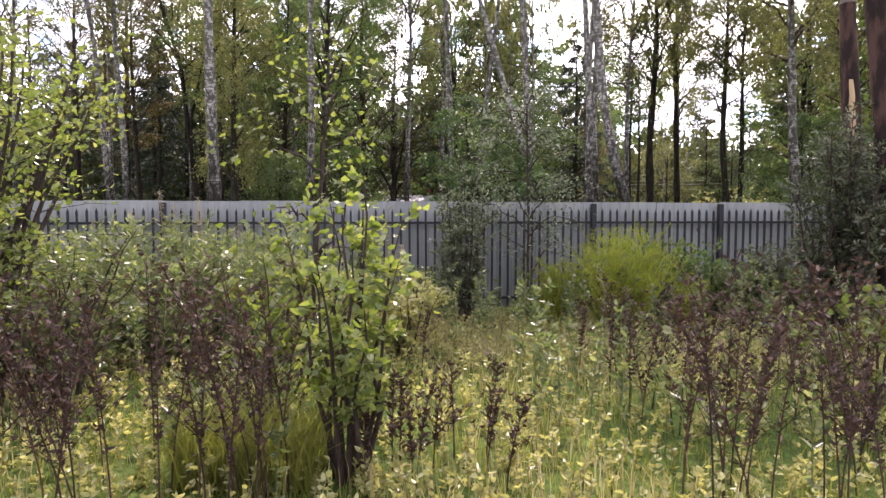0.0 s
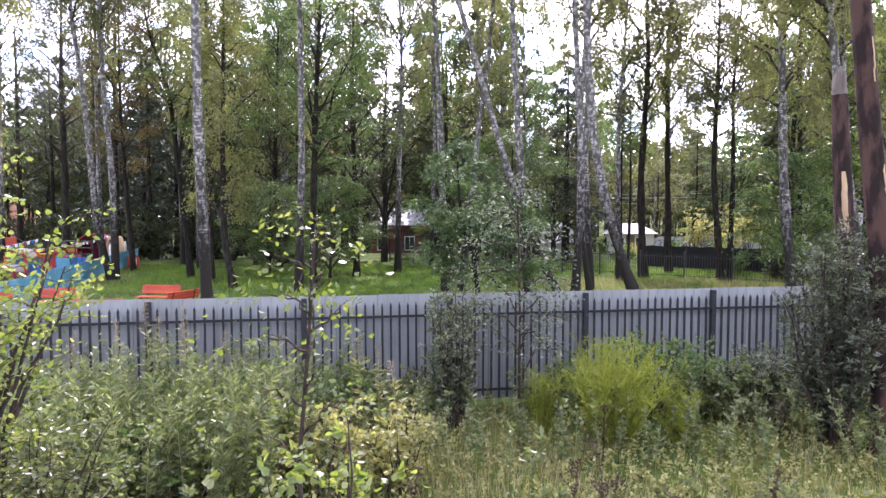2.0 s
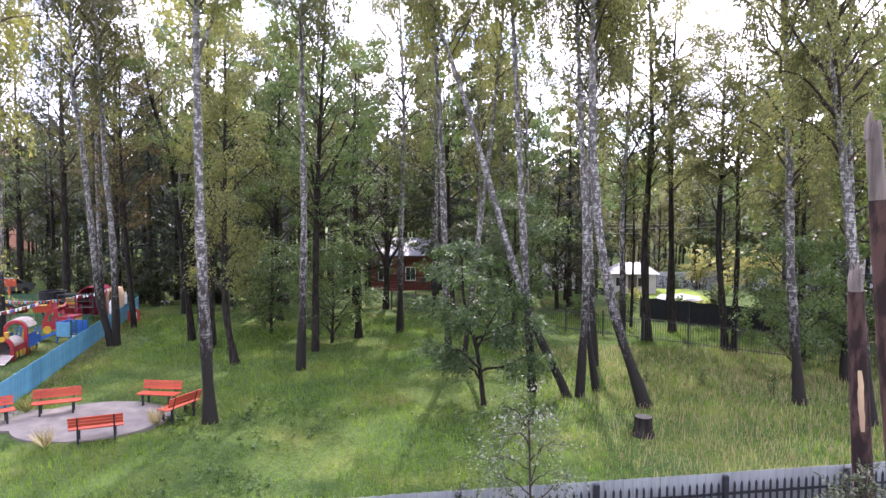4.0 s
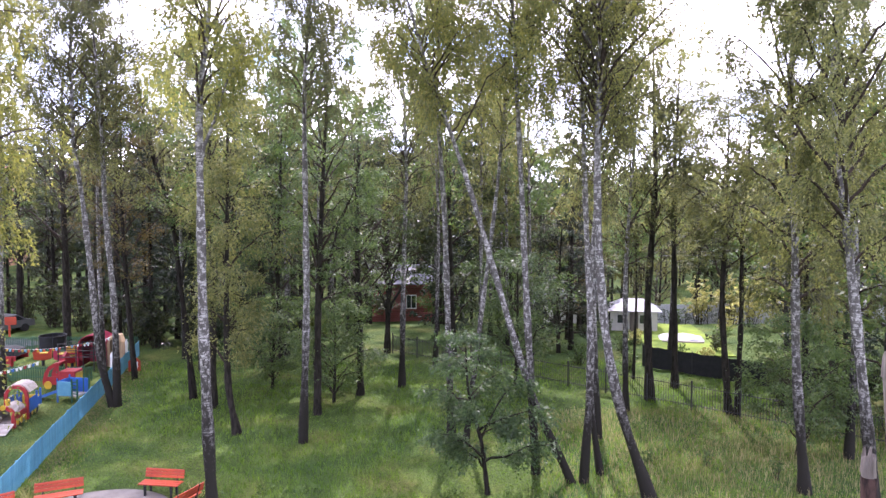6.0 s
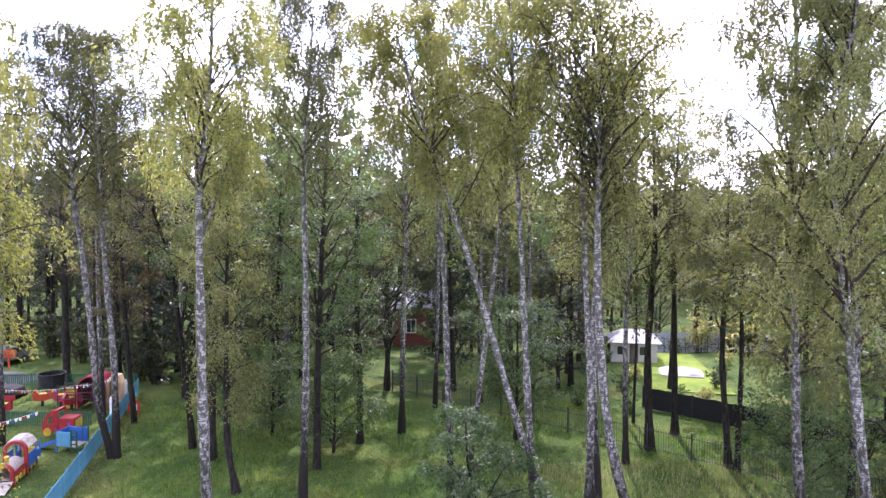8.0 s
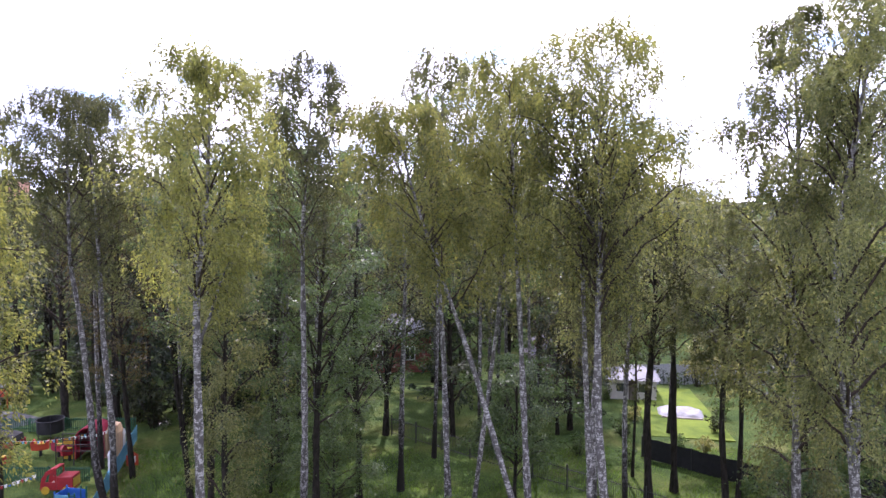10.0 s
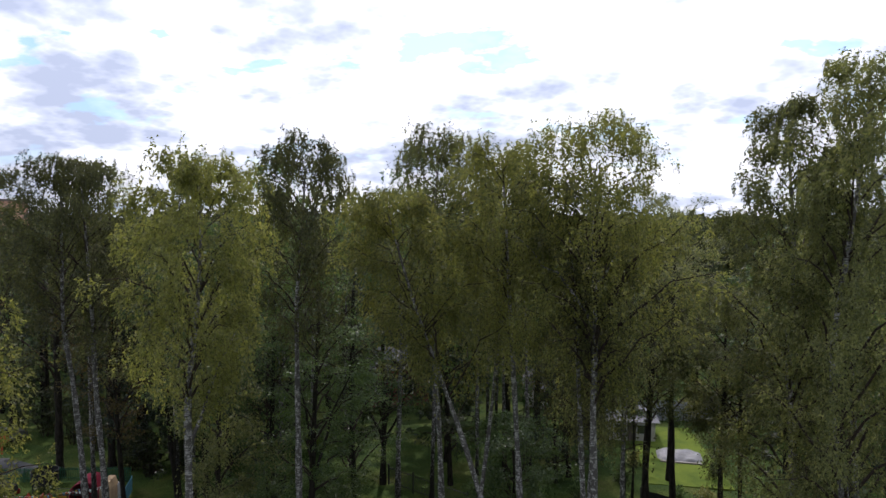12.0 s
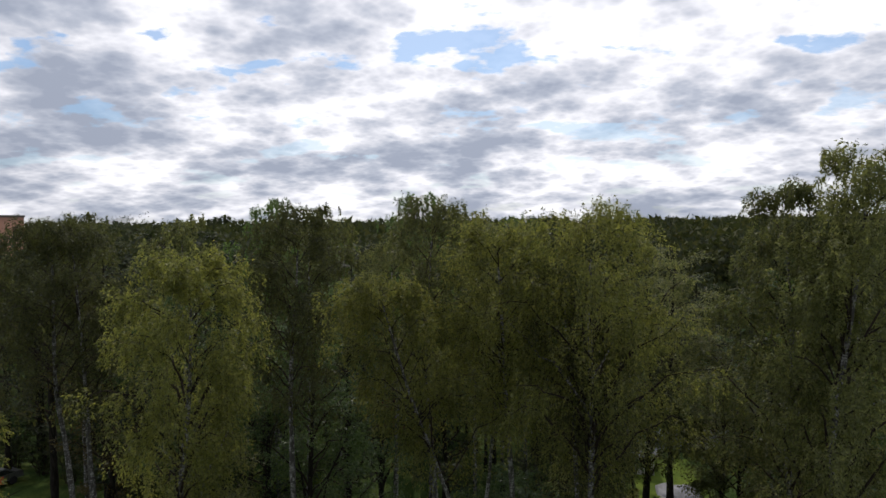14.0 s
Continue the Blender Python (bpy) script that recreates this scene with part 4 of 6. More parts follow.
def far_woods():
    """The forest out to the horizon: crowns of leaf clumps on thin stems, coarser with distance."""
    rng = np.random.default_rng(5)
    b, stems = Bag(), Bag()
    spans = [(76, 105, 170, 270, 0.85), (105, 170, 420, 100, 1.35), (170, 330, 900, 42, 2.4), (330, 900, 1300, 22, 4.5)]
    for y0, y1, n, per, s in spans:
        y = np.sqrt(rng.uniform(y0 ** 2, y1 ** 2, n))
        x = rng.uniform(-0.85, 0.85, n) * y
        h = rng.uniform(15, 21.5, n) + np.clip((y - 330) / 500, 0, 1) * 1.0
        low = (x > 8) & (x < 60) & (y < 120)
        h[low] = rng.uniform(8, 13, low.sum())
        r = rng.uniform(2.2, 3.4, n) * (1 + s * 0.12)
        for i in range(n):
            d = unit(rng.normal(0, 1, (per, 3)))
            rad = rng.uniform(0.55, 1.0, per)[:, None]
            c = np.array([x[i], y[i], h[i] * 0.62])
            p = c + d * rad * np.array([r[i], r[i], h[i] * 0.38]) * (1 + 0.2 * np.sin(5 * d[:, :1] + i) * np.sin(4 * d[:, 2:] + i))
            leaves(b, p, d + np.array([0, 0, 0.2]), s, s * 0.8, rng, jitter=1.2, three=True)
            if y[i] < 170:
                tube(stems, [(x[i], y[i], -2.3), (x[i] + 0.2, y[i], h[i] * 0.7)], [0.2, 0.08], 4)
    woods = put("far_woods", b, LEAF_FAR)
    tagged(woods, "mixed forest reaching to the horizon", "forest", kind="stuff")
    tagged(put("far_trunks", stems, DARK_BARK), "thin trunks of the far forest", "forest", kind="stuff")


far_woods()

# ---- the meadow before the fence ----


def stalk(stem_bag, leaf_bag, x, y, h, n, size, rng, lean=0.12, up=0.5, start=0.15, branches=0, thick=0.006, jitter=0.35, splay=0.55):
    """A single herb: a bent stem with leaves all along it, and side shoots."""
    z0 = float(ground_height(x, y)) - 0.03
    s = np.linspace(0, 1, 5)
    d = rng.normal(0, lean, 2) * h
    pts = np.stack([x + d[0] * s ** 1.6, y + d[1] * s ** 1.6, z0 + h * s], 1)
    tube(stem_bag, pts[::2] if thick < 0.004 else pts, (thick * (1 - 0.7 * s) + 0.0012)[::2] if thick < 0.004 else thick * (1 - 0.7 * s) + 0.0012, 3)
    runs = [(pts, n if not branches else n // 2)]
    for _ in range(branches):
        u = rng.uniform(0.35, 0.95)
        o = np.array([np.interp(u, s, pts[:, j]) for j in range(3)])
        az, l = rng.uniform(0, 6.28), h * rng.uniform(0.12, 0.32) * (1.25 - u * 0.6)
        q = np.linspace(0, 1, 3)[:, None]
        b = o + l * (np.array([[math.cos(az), math.sin(az), 0]]) * q * splay + np.array([[0, 0, 1.0]]) * q)
        tube(stem_bag, b, [thick * 0.5, thick * 0.35, 0.001], 3)
        runs.append((b, max(2, n // 2 // branches)))
    for line, k in runs:
        u = rng.uniform(start if line is pts else 0.1, 1.0, k)
        t = np.linspace(0, 1, len(line))
        at = np.stack([np.interp(u, t, line[:, j]) for j in range(3)], 1)
        az = rng.uniform(0, 6.28, k)
        out = np.stack([np.cos(az), np.sin(az), np.full(k, up)], 1)
        leaves(leaf_bag, at, out, size[0], size[1], rng, oval=True, jitter=jitter)


def meadow():
    rng = np.random.default_rng(21)
    front = lambda x, y: (y < FENCE_AT(x) - 0.25) & (np.hypot(x, y) > 2.2) & (np.abs(x) < 0.8 * y + 1.0)
    p = scatter(36000, -9.5, 9.5, 2.2, 12.8, rng, front)
    blades("meadow_grass", p, 0.17, 0.009, GRASS, "rough green meadow grass before the fence", 1)
    p = scatter(40000, -9.5, 9.5, 2.2, 12.8, rng, lambda x, y: front(x, y) & (np.sin(1.3 * x + 0.6) + np.sin(0.9 * y + x * 0.4) + rng.normal(0, 0.5, len(x)) > 0.25), 0.35)
    p = p[front(p[:, 0], p[:, 1])]
    blades("dry_grass", p, 0.30, 0.007, LEAF_STRAW, "pale dry grass standing in the meadow", 2)
    p = scatter(1400, -1.7, -0.8, 3.9, 4.7, rng)
    blades("green_grass_tuft", p, 0.5, 0.012, GRASS, "tuft of long fresh green grass", 3, bend=0.9)
    # low herbs that cover the ground
    stems, leaf = Bag(), Bag()
    for x, y in scatter(6200, -9.5, 9.5, 2.3, 12.8, rng, front):
        stalk(stems, leaf, x, y, rng.uniform(0.08, 0.36), 14, (0.05, 0.03), rng, thick=0.003, lean=0.25)
    tagged(put("low_herbs", leaf, LEAF_WEED), "low leafy herbs covering the meadow floor", "weeds", kind="stuff")
    tagged(put("herb_stems", stems, LEAF_WEED), "thin stems of low meadow herbs", "weeds", kind="stuff")
    # tall green weeds, thick along the fence and on the nettle side
    stems, leaf = Bag(), Bag()
    tall = [(x, y, rng.uniform(0.8, 1.55)) for x, y in scatter(460, -9, -1.2, 6.8, 11.4, rng, front)]
    tall += [(x, y, rng.uniform(0.5, 1.05)) for x, y in scatter(260, -1.2, 8.5, 8.2, 12.6, rng, front)]
    tall += [(x, y, rng.uniform(0.5, 1.0)) for x, y in scatter(110, -5, 4.5, 3.6, 7.5, rng, lambda x, y: front(x, y) & (np.sin(2.1 * x + y) > 0.1))]
    for x, y, h in tall:
        stalk(stems, leaf, x, y, h, 44, (0.075, 0.034), rng, branches=3)
    # narrow-leaved willowherb, upright and thick
    for x, y in scatter(150, -4.6, -1.7, 6.6, 9.2, rng, front):
        stalk(stems, leaf, x, y, rng.uniform(1.0, 1.75), 80, (0.115, 0.02), rng, lean=0.05, up=0.7)
    tagged(put("tall_weeds", leaf, LEAF_NETTLE), "tall green weeds thick along the fence", "weeds", kind="stuff")
    tagged(put("weed_stems", stems, LEAF_NETTLE), "upright stems of the tall green weeds", "weeds", kind="stuff")
    # dead brown weeds, in two drifts and some between
    stems, leaf = Bag(), Bag()
    dead = [(x, y, 1.38) for x, y in scatter(36, -3.3, -0.9, 3.0, 4.3, rng, front)]
    dead += [(x, y, 0.9) for x, y in scatter(20, 2.5, 4.0, 3.9, 5.8, rng, front)]
    dead += [(x, y, 1.4) for x, y in scatter(16, 1.4, 2.4, 3.2, 4.3, rng, front)]
    dead += [(x, y, 1.1) for x, y in scatter(9, 1.35, 1.9, 5.0, 6.2, rng, front)]
    dead += [(x, y, 0.9) for x, y in scatter(12, -5.5, 6, 5.5, 9.5, rng, front)]
    dead += [(x, y, 0.7) for x, y in scatter(12, -0.9, 0.4, 3.7, 4.6, rng, front)]
    for x, y, tall_as in dead:
        stalk(stems, leaf, x, y, tall_as * rng.uniform(0.8, 1.1), 110, (0.04, 0.018), rng, branches=11, start=0.35, up=0.7, lean=0.15, thick=0.006, splay=0.95)
    tagged(put("dead_weed_seedheads", leaf, LEAF_BROWN), "dry red-brown seed heads of dead weeds", "weeds", kind="stuff")
    tagged(put("dead_weed_stems", stems, LEAF_BROWN), "stiff brown stems of dead weeds", "weeds", kind="stuff")


meadow()


def bush(name, x, y, h, r, stems_n, leaf, count, size, label, category, seed, bark=None, spread=0.5, top=0.85, group="", rise=(0.1, 0.9)):
    """A many-stemmed bush: stems fan out from one foot, side shoots carry the leaves."""
    rng = np.random.default_rng(seed)
    root = thing(name, x, y, float(ground_height(x, y)), label=label, category=category, group=group)
    foliage, shoots = Bag(), Bag()
    s = np.linspace(0, 1, 6)
    at, out = [], []
    for i in range(stems_n):
        az = i * 2.4 + rng.normal(0, 0.3)
        reach = r * math.sqrt((i + 0.5) / stems_n) * rng.uniform(0.8, 1.1)
        hh = h * rng.uniform(0.7, 1.0) * (1 - 0.35 * (reach / r) ** 2)
        fan = 0.22 + 0.78 * s ** 1.2
        pts = np.stack([math.cos(az) * reach * fan, math.sin(az) * reach * fan, hh * s ** (0.9 if spread < 0.6 else 0.75) - 0.05], 1)
        pts[1:-1] += rng.normal(0, 0.025 * h, (4, 3)) * 0.5
        bag = Bag()
        tube(bag, pts, (0.008 + 0.006 * h) * (1 - 0.85 * s), 5)
        put("stem", bag, bark or TWIG, root)
        k = max(count // stems_n // 8, 1)
        for u in rng.uniform(1 - top, 1.0, k):
            o = np.array([np.interp(u, s, pts[:, j]) for j in range(3)])
            a2 = rng.uniform(0, 6.28)
            d = np.array([math.cos(a2), math.sin(a2), rng.uniform(*rise)])
            l = r * rng.uniform(0.12, 0.4) * spread * 2
            q = np.linspace(0.15, 1, 8)[:, None]
            line = o + d * l * q + np.array([0, 0, -0.25]) * l * q ** 2
            at.append(line + rng.normal(0, 0.018, line.shape))
            out.append(np.tile(d, (8, 1)))
            tube(shoots, [o, line[4], line[7]], [0.004, 0.0028, 0.001], 3)
    at, out = np.concatenate(at), np.concatenate(out)
    at[:, 2] = at[:, 2].clip(0.02)
    leaves(foliage, at, out, size[0], size[1], rng, oval=True, jitter=0.7)
    tagged(put("shoot_tangle", shoots, bark or TWIG, root), kind="stuff")
    tagged(put("foliage", foliage, leaf, root), kind="stuff")
    return root


# bushes and saplings, the large ones first
bush("elder_bush", 5.85, 9.55, 3.7, 0.8, 26, LEAF_SILVER, 11500, (0.085, 0.026), "tall dense bush with silvery narrow leaves", "bush", 61)
bush("elder_bush", 5.35, 10.5, 1.5, 0.75, 14, LEAF_SILVER, 4000, (0.085, 0.026), "lower side bush with silvery narrow leaves", "bush", 62)
bush("goldenrod", 2.6, 9.5, 1.62, 0.92, 60, LEAF_LIME, 8600, (0.075, 0.013), "bright yellow-green goldenrod clump", "goldenrod", 63, bark=LEAF_LIME, spread=0.32, rise=(0.5, 2.0), top=0.95)
bush("goldenrod", 1.6, 9.8, 1.35, 0.35, 12, LEAF_LIME, 1500, (0.075, 0.013), "small yellow-green goldenrod beside a larger clump", "goldenrod", 64, bark=LEAF_LIME, spread=0.32, rise=(0.5, 2.0), top=0.95)
bush("goldenrod", 3.6, 9.6, 1.1, 0.4, 12, LEAF_LIME, 1400, (0.075, 0.013), "small yellow-green goldenrod beside a larger clump", "goldenrod", 65, bark=LEAF_LIME, spread=0.32, rise=(0.5, 2.0), top=0.95)
bush("young_willow", 0.36, 10.4, 2.75, 0.55, 18, LEAF_SILVER, 5200, (0.065, 0.026), "slender upright willow bush against the fence", "bush", 66)
LOW = "bramble bushes along the fence"
for i, (x, y, h, r, leaf) in enumerate([(3.5, 10.8, 1.6, 0.8, LEAF_GREEN), (4.4, 10.9, 1.4, 0.85, LEAF_GREEN), (5.0, 10.5, 1.2, 0.8, LEAF_NETTLE), (2.4, 11.2, 0.9, 0.6, LEAF_GREEN), (-1.5, 10.4, 1.15, 0.8, LEAF_GREEN), (-2.7, 9.9, 1.2, 0.9, LEAF_GREEN),
                                        (-3.8, 9.2, 1.25, 0.9, LEAF_GREEN), (-5.0, 8.6, 1.35, 1.0, LEAF_GREEN), (-6.2, 9.0, 1.4, 1.0, LEAF_GREEN), (-3.1, 7.6, 1.05, 0.8, LEAF_GREEN), (-4.4, 7.0, 1.1, 0.8, LEAF_NETTLE), (-0.4, 10.7, 0.95, 0.6, LEAF_NETTLE)]):
    bush("bramble_bush", x, y, h, r, 14, leaf, 1450, (0.085, 0.052), "low leafy bramble bush before the fence", "bush", 70 + i, group=LOW)
bush("alder_shrub", -3.95, 5.3, 4.4, 1.4, 26, LEAF_BRIGHT, 6400, (0.058, 0.04), "tall bright yellow-green leafy shrub", "shrub", 67, spread=0.6, top=0.9)
bush("alder_shrub", -3.35, 5.6, 1.9, 1.0, 16, LEAF_NETTLE, 2200, (0.058, 0.04), "lower bushy shrub with pale shining leaves", "shrub", 87, spread=0.6, top=0.9)
bush("aspen_shrub", -0.62, 4.2, 2.4, 0.52, 11, LEAF_BRIGHT, 1300, (0.068, 0.052), "sunlit shrub with broad bright leaves", "shrub", 68, spread=0.42, top=0.72)
bush("aspen_shrub", -1.3, 5.0, 1.7, 0.7, 9, LEAF_BRIGHT, 520, (0.075, 0.055), "sunlit shrub with broad bright leaves", "shrub", 69, spread=0.5, top=0.7)
for i, (x, y, h) in enumerate([(-1.95, 8.3, 1.25), (-1.2, 7.9, 1.3), (-0.45, 8.1, 1.2)]):
    bush("raspberry_bush", x, y, h, 0.62, 12, LEAF_WEED, 1300, (0.075, 0.05), "pale sunlit leafy bush among tall weeds", "bush", 330 + i, spread=0.5, top=0.9)
bush("sallow_shrub", 3.35, 5.1, 1.55, 0.5, 7, LEAF_BRIGHT, 420, (0.085, 0.05), "small leafy shrub among dead weeds", "shrub", 86, spread=0.5)
tree("alder_sapling", -1.12, 6.0, [(0, 0), (-0.1, 1.0), (0.02, 2.2), (0.1, 3.35)], 0.013, (0.9, 0.46), TWIG, LEAF_BRIGHT, 400, (0.075, 0.055), "slender sapling with bright backlit leaves", "sapling", shape="low", hang=0.2, limbs=16, twigs=4, seed=81, flare=1.1, whole=True)
tree("birch_sapling", 1.38, 10.7, [(0, 0), (0.02, 1.6), (-0.03, 3.75)], 0.015, (1.0, 0.75), TWIG, LEAF_SILVER, 2800, (0.055, 0.038), "young thin birch standing close to the fence", "sapling", shape="low", hang=0.2, limbs=20, twigs=6, seed=82, flare=1.1, whole=True)


def fireweed(x, y, h, seed):
    rng = np.random.default_rng(seed)
    root = thing("fireweed", x, y, float(ground_height(x, y)), label="tall fireweed with a pale fluffy seed plume", category="fireweed", group="fireweed by the fence")
    stems, leaf = Bag(), Bag()
    s = np.linspace(0, 1, 6)
    lean = rng.normal(0, 0.05, 2)
    pts = np.stack([lean[0] * s ** 2 * h, lean[1] * s ** 2 * h, h * s - 0.04], 1)
    tube(stems, pts, 0.007 * (1 - 0.7 * s) + 0.001, 5)
    put("stem", stems, LEAF_WEED, root)
    u = rng.uniform(0.15, 0.8, 70)
    at = np.stack([np.interp(u, s, pts[:, j]) for j in range(3)], 1)
    az = rng.uniform(0, 6.28, 70)
    leaves(leaf, at, np.stack([np.cos(az), np.sin(az), 0 * az + 0.3], 1), 0.14, 0.022, rng, oval=True, jitter=0.2)
    tagged(put("leafage", leaf, LEAF_WEED, root), kind="stuff")
    fluff = Bag()
    u = rng.uniform(0.8, 1.0, 90)
    at = np.stack([np.interp(u, s, pts[:, j]) for j in range(3)], 1) + rng.normal(0, 0.02, (90, 3))
    leaves(fluff, at, rng.normal(0, 1, (90, 3)), 0.05, 0.012, rng)
    tagged(put("plume", fluff, PLUME, root, "pale fluffy seed plume"), kind="stuff")


for i, (x, y, h) in enumerate([(-4.25, 10.0, 2.15), (-4.0, 9.8, 1.9), (-3.75, 10.1, 2.0), (-3.55, 9.7, 1.75), (-4.6, 9.9, 1.8), (-3.3, 10.2, 1.6), (-1.0, 9.4, 1.6), (-0.8, 9.7, 1.45), (-5.3, 9.7, 1.7), (-0.5, 9.2, 1.3)]):
    fireweed(x, y, h, 300 + i)


def snag(x, y, stem, radius, seed, top_grey, patches, label):
    """A dead standing trunk: bark half fallen, the top broken to splinters."""
    rng = np.random.default_rng(seed)
    root = thing("dead_trunk", x, y, label=label, category="dead tree", group="dead trunks by the fence")
    line = smooth_line([(a, 0.0, b) for a, b in stem], 26)
    line[0, 2] = -0.1
    h = stem[-1][1]
    u = line[:, 2].clip(0) / h
    r = radius * (1.12 - 0.42 * u) * (1 + 0.03 * np.sin(9 * u + seed))
    r[0] *= 1.3
    cut = u < 1 - top_grey
    b = Bag()
    tube(b, line[cut], r[cut], 14)
    put("bark", b, SNAG_BARK, root)
    b = Bag()
    bare = u >= 1 - top_grey - 0.05
    tube(b, line[bare], r[bare] * 0.9, 12)
    # splinters of uneven length at the break
    top, splinters = line[-1], []
    for k in range(9):
        a = k * 0.7
        l = rng.uniform(0.05, 0.28)
        o = top + np.array([math.cos(a), math.sin(a), 0]) * r[-1] * 0.62
        piece = Bag()
        tube(piece, [o - np.array([0, 0, 0.15]), o + np.array([0, 0, l * 0.5]), o + np.array([0.01, 0, l])], [r[-1] * 0.36, r[-1] * 0.3, 0.012], 5)
        splinters.append(piece)
    top_part = put("broken_top", b, GREY_WOOD, root, "grey splintered broken top")
    for piece in splinters:
        put("splinter", piece, GREY_WOOD, top_part)
    for z0, z1, a0, a1 in patches:
        zs = np.linspace(z0, z1, 9)
        c = np.stack([np.interp(zs, line[:, 2], line[:, 0]), np.interp(zs, line[:, 2], line[:, 1]), zs], 1)
        rr = np.interp(zs, line[:, 2], r) + 0.006
        n = 7
        v = []
        for i in range(9):
            e = math.sin(math.pi * (i + 0.4) / 9.0) ** 0.5
            mid, half = (a0 + a1) / 2 + rng.normal(0, 0.08), (a1 - a0) / 2 * (0.35 + 0.65 * e)
            for k in range(n):
                a = mid + half * (2 * k / (n - 1) - 1)
                v.append(c[i] + np.array([math.cos(a), math.sin(a), 0]) * rr[i])
        f = [(i * n + k, i * n + k + 1, (i + 1) * n + k + 1, (i + 1) * n + k) for i in range(8) for k in range(n - 1)]
        b = Bag()
        b.add(v, f)
        put("bare_patch", b, BARE_WOOD, root, "pale patch where the bark fell off")


snag(7.35, 11.55, [(0, 0), (-0.1, 2.0), (-0.25, 4.0), (-0.35, 5.6)], 0.175, 1, 0.02, [(3.0, 4.05, 4.0, 4.6)], "dead reddish trunk with a pale bare patch, broken off")
snag(6.36, 9.2, [(0, 0), (-0.11, 2.3), (-0.4, 4.8), (-0.72, 7.8)], 0.155, 2, 0.085, [(1.6, 2.8, 4.6, 5.2), (3.6, 4.0, 5.0, 5.3), (5.1, 5.7, 4.9, 5.15)], "tall dead leaning trunk with a splintered grey top")

# ---- the clearing: grass, paving, benches ----


def clearing():
    rng = np.random.default_rng(33)
    inside = lambda x, y: (y > FENCE_AT(x) + 0.3) & (np.abs(x) < 0.72 * y + 1) & (np.hypot(x + 11.3, y - 21.6) > 2.5) & (x > -14.9 - (y - 22.3) * 0.262 + 0.2)
    p = scatter(84000, -22, 20, 12, 44, rng, inside)
    tall = 0.10 + 0.16 * (np.sin(0.5 * p[:, 0] + 1) * np.sin(0.42 * p[:, 1]) > -0.2) * rng.uniform(0.4, 1.0, len(p))
    blades("woodland_grass", p, tall, 0.022, WOOD_GRASS, "soft uneven grass under the birches", 5, bend=0.8)
    p = scatter(21000, 3, 20, 14, 33, rng, lambda x, y: inside(x, y) & (x > 4 + 0.1 * (33 - y) + rng.normal(0, 1.5, len(x))))
    blades("straw_grass", p, 0.3, 0.014, LEAF_STRAW, "straw-coloured dry grass near the picket fence", 6, bend=0.6)
    v = rng.uniform(0, 1, 7000)
    along = 23.5 + 21 * v
    p = np.stack([-14.55 - (along - 22.3) * 0.262 + np.abs(rng.normal(0, 0.75, 7000)), along], 1)
    blades("trodden_grass", p, 0.09, 0.02, LEAF_STRAW, "thin trodden grass along the blue fence", 8, bend=0.9)
    p = scatter(26000, -33, -15, 22, 47, rng, lambda x, y: x < -15.1 - (y - 22.3) * 0.262)
    blades("mown_grass", p, 0.07, 0.03, GRASS, "short mown grass inside the playground", 7, bend=0.8)
    stems, leaf = Bag(), Bag()
    for x, y in scatter(900, -9, 6, 13.5, 24, rng, lambda x, y: inside(x, y) & (np.sin(0.8 * x) + np.sin(0.9 * y + 1) > 0.1)):
        stalk(stems, leaf, x, y, rng.uniform(0.12, 0.3), 7, (0.10, 0.07), rng, thick=0.003, lean=0.2)
    tagged(put("ground_elder", leaf, LEAF_GREEN), "patches of broad-leaved ground elder in the grass", "weeds", kind="stuff")
    tagged(put("ground_elder_stem", stems, LEAF_GREEN), "thin stems of ground elder", "weeds", kind="stuff")


clearing()


def flat_patch(name, outline, z, mat, label, category):
    """A thin slab with a given outline, its edge turned down into the ground."""
    bm = bmesh.new()
    top = [bm.verts.new((x, y, z)) for x, y in outline]
    low = [bm.verts.new((x, y, -0.3)) for x, y in outline]
    bm.faces.new(top)
    for i in range(len(top)):
        j = (i + 1) % len(top)
        bm.faces.new((top[i], low[i], low[j], top[j]))
    bmesh.ops.recalc_face_normals(bm, faces=bm.faces)
    return tagged(put(name, bm, mat), label, category, kind="structure")


RING = [(-11.2 + 2.35 * math.cos(a) * (1 + 0.02 * math.sin(3 * a)), 21.6 + 2.1 * math.sin(a)) for a in np.linspace(-2.6, 2.55, 36)]
flat_patch("paved_circle", RING + [(-16.5, 22.4), (-24.0, 21.0), (-24.0, 19.2), (-16.5, 20.1)], 0.075, PAVING, "worn grey-pink paved circle with a path leading off", "paving")


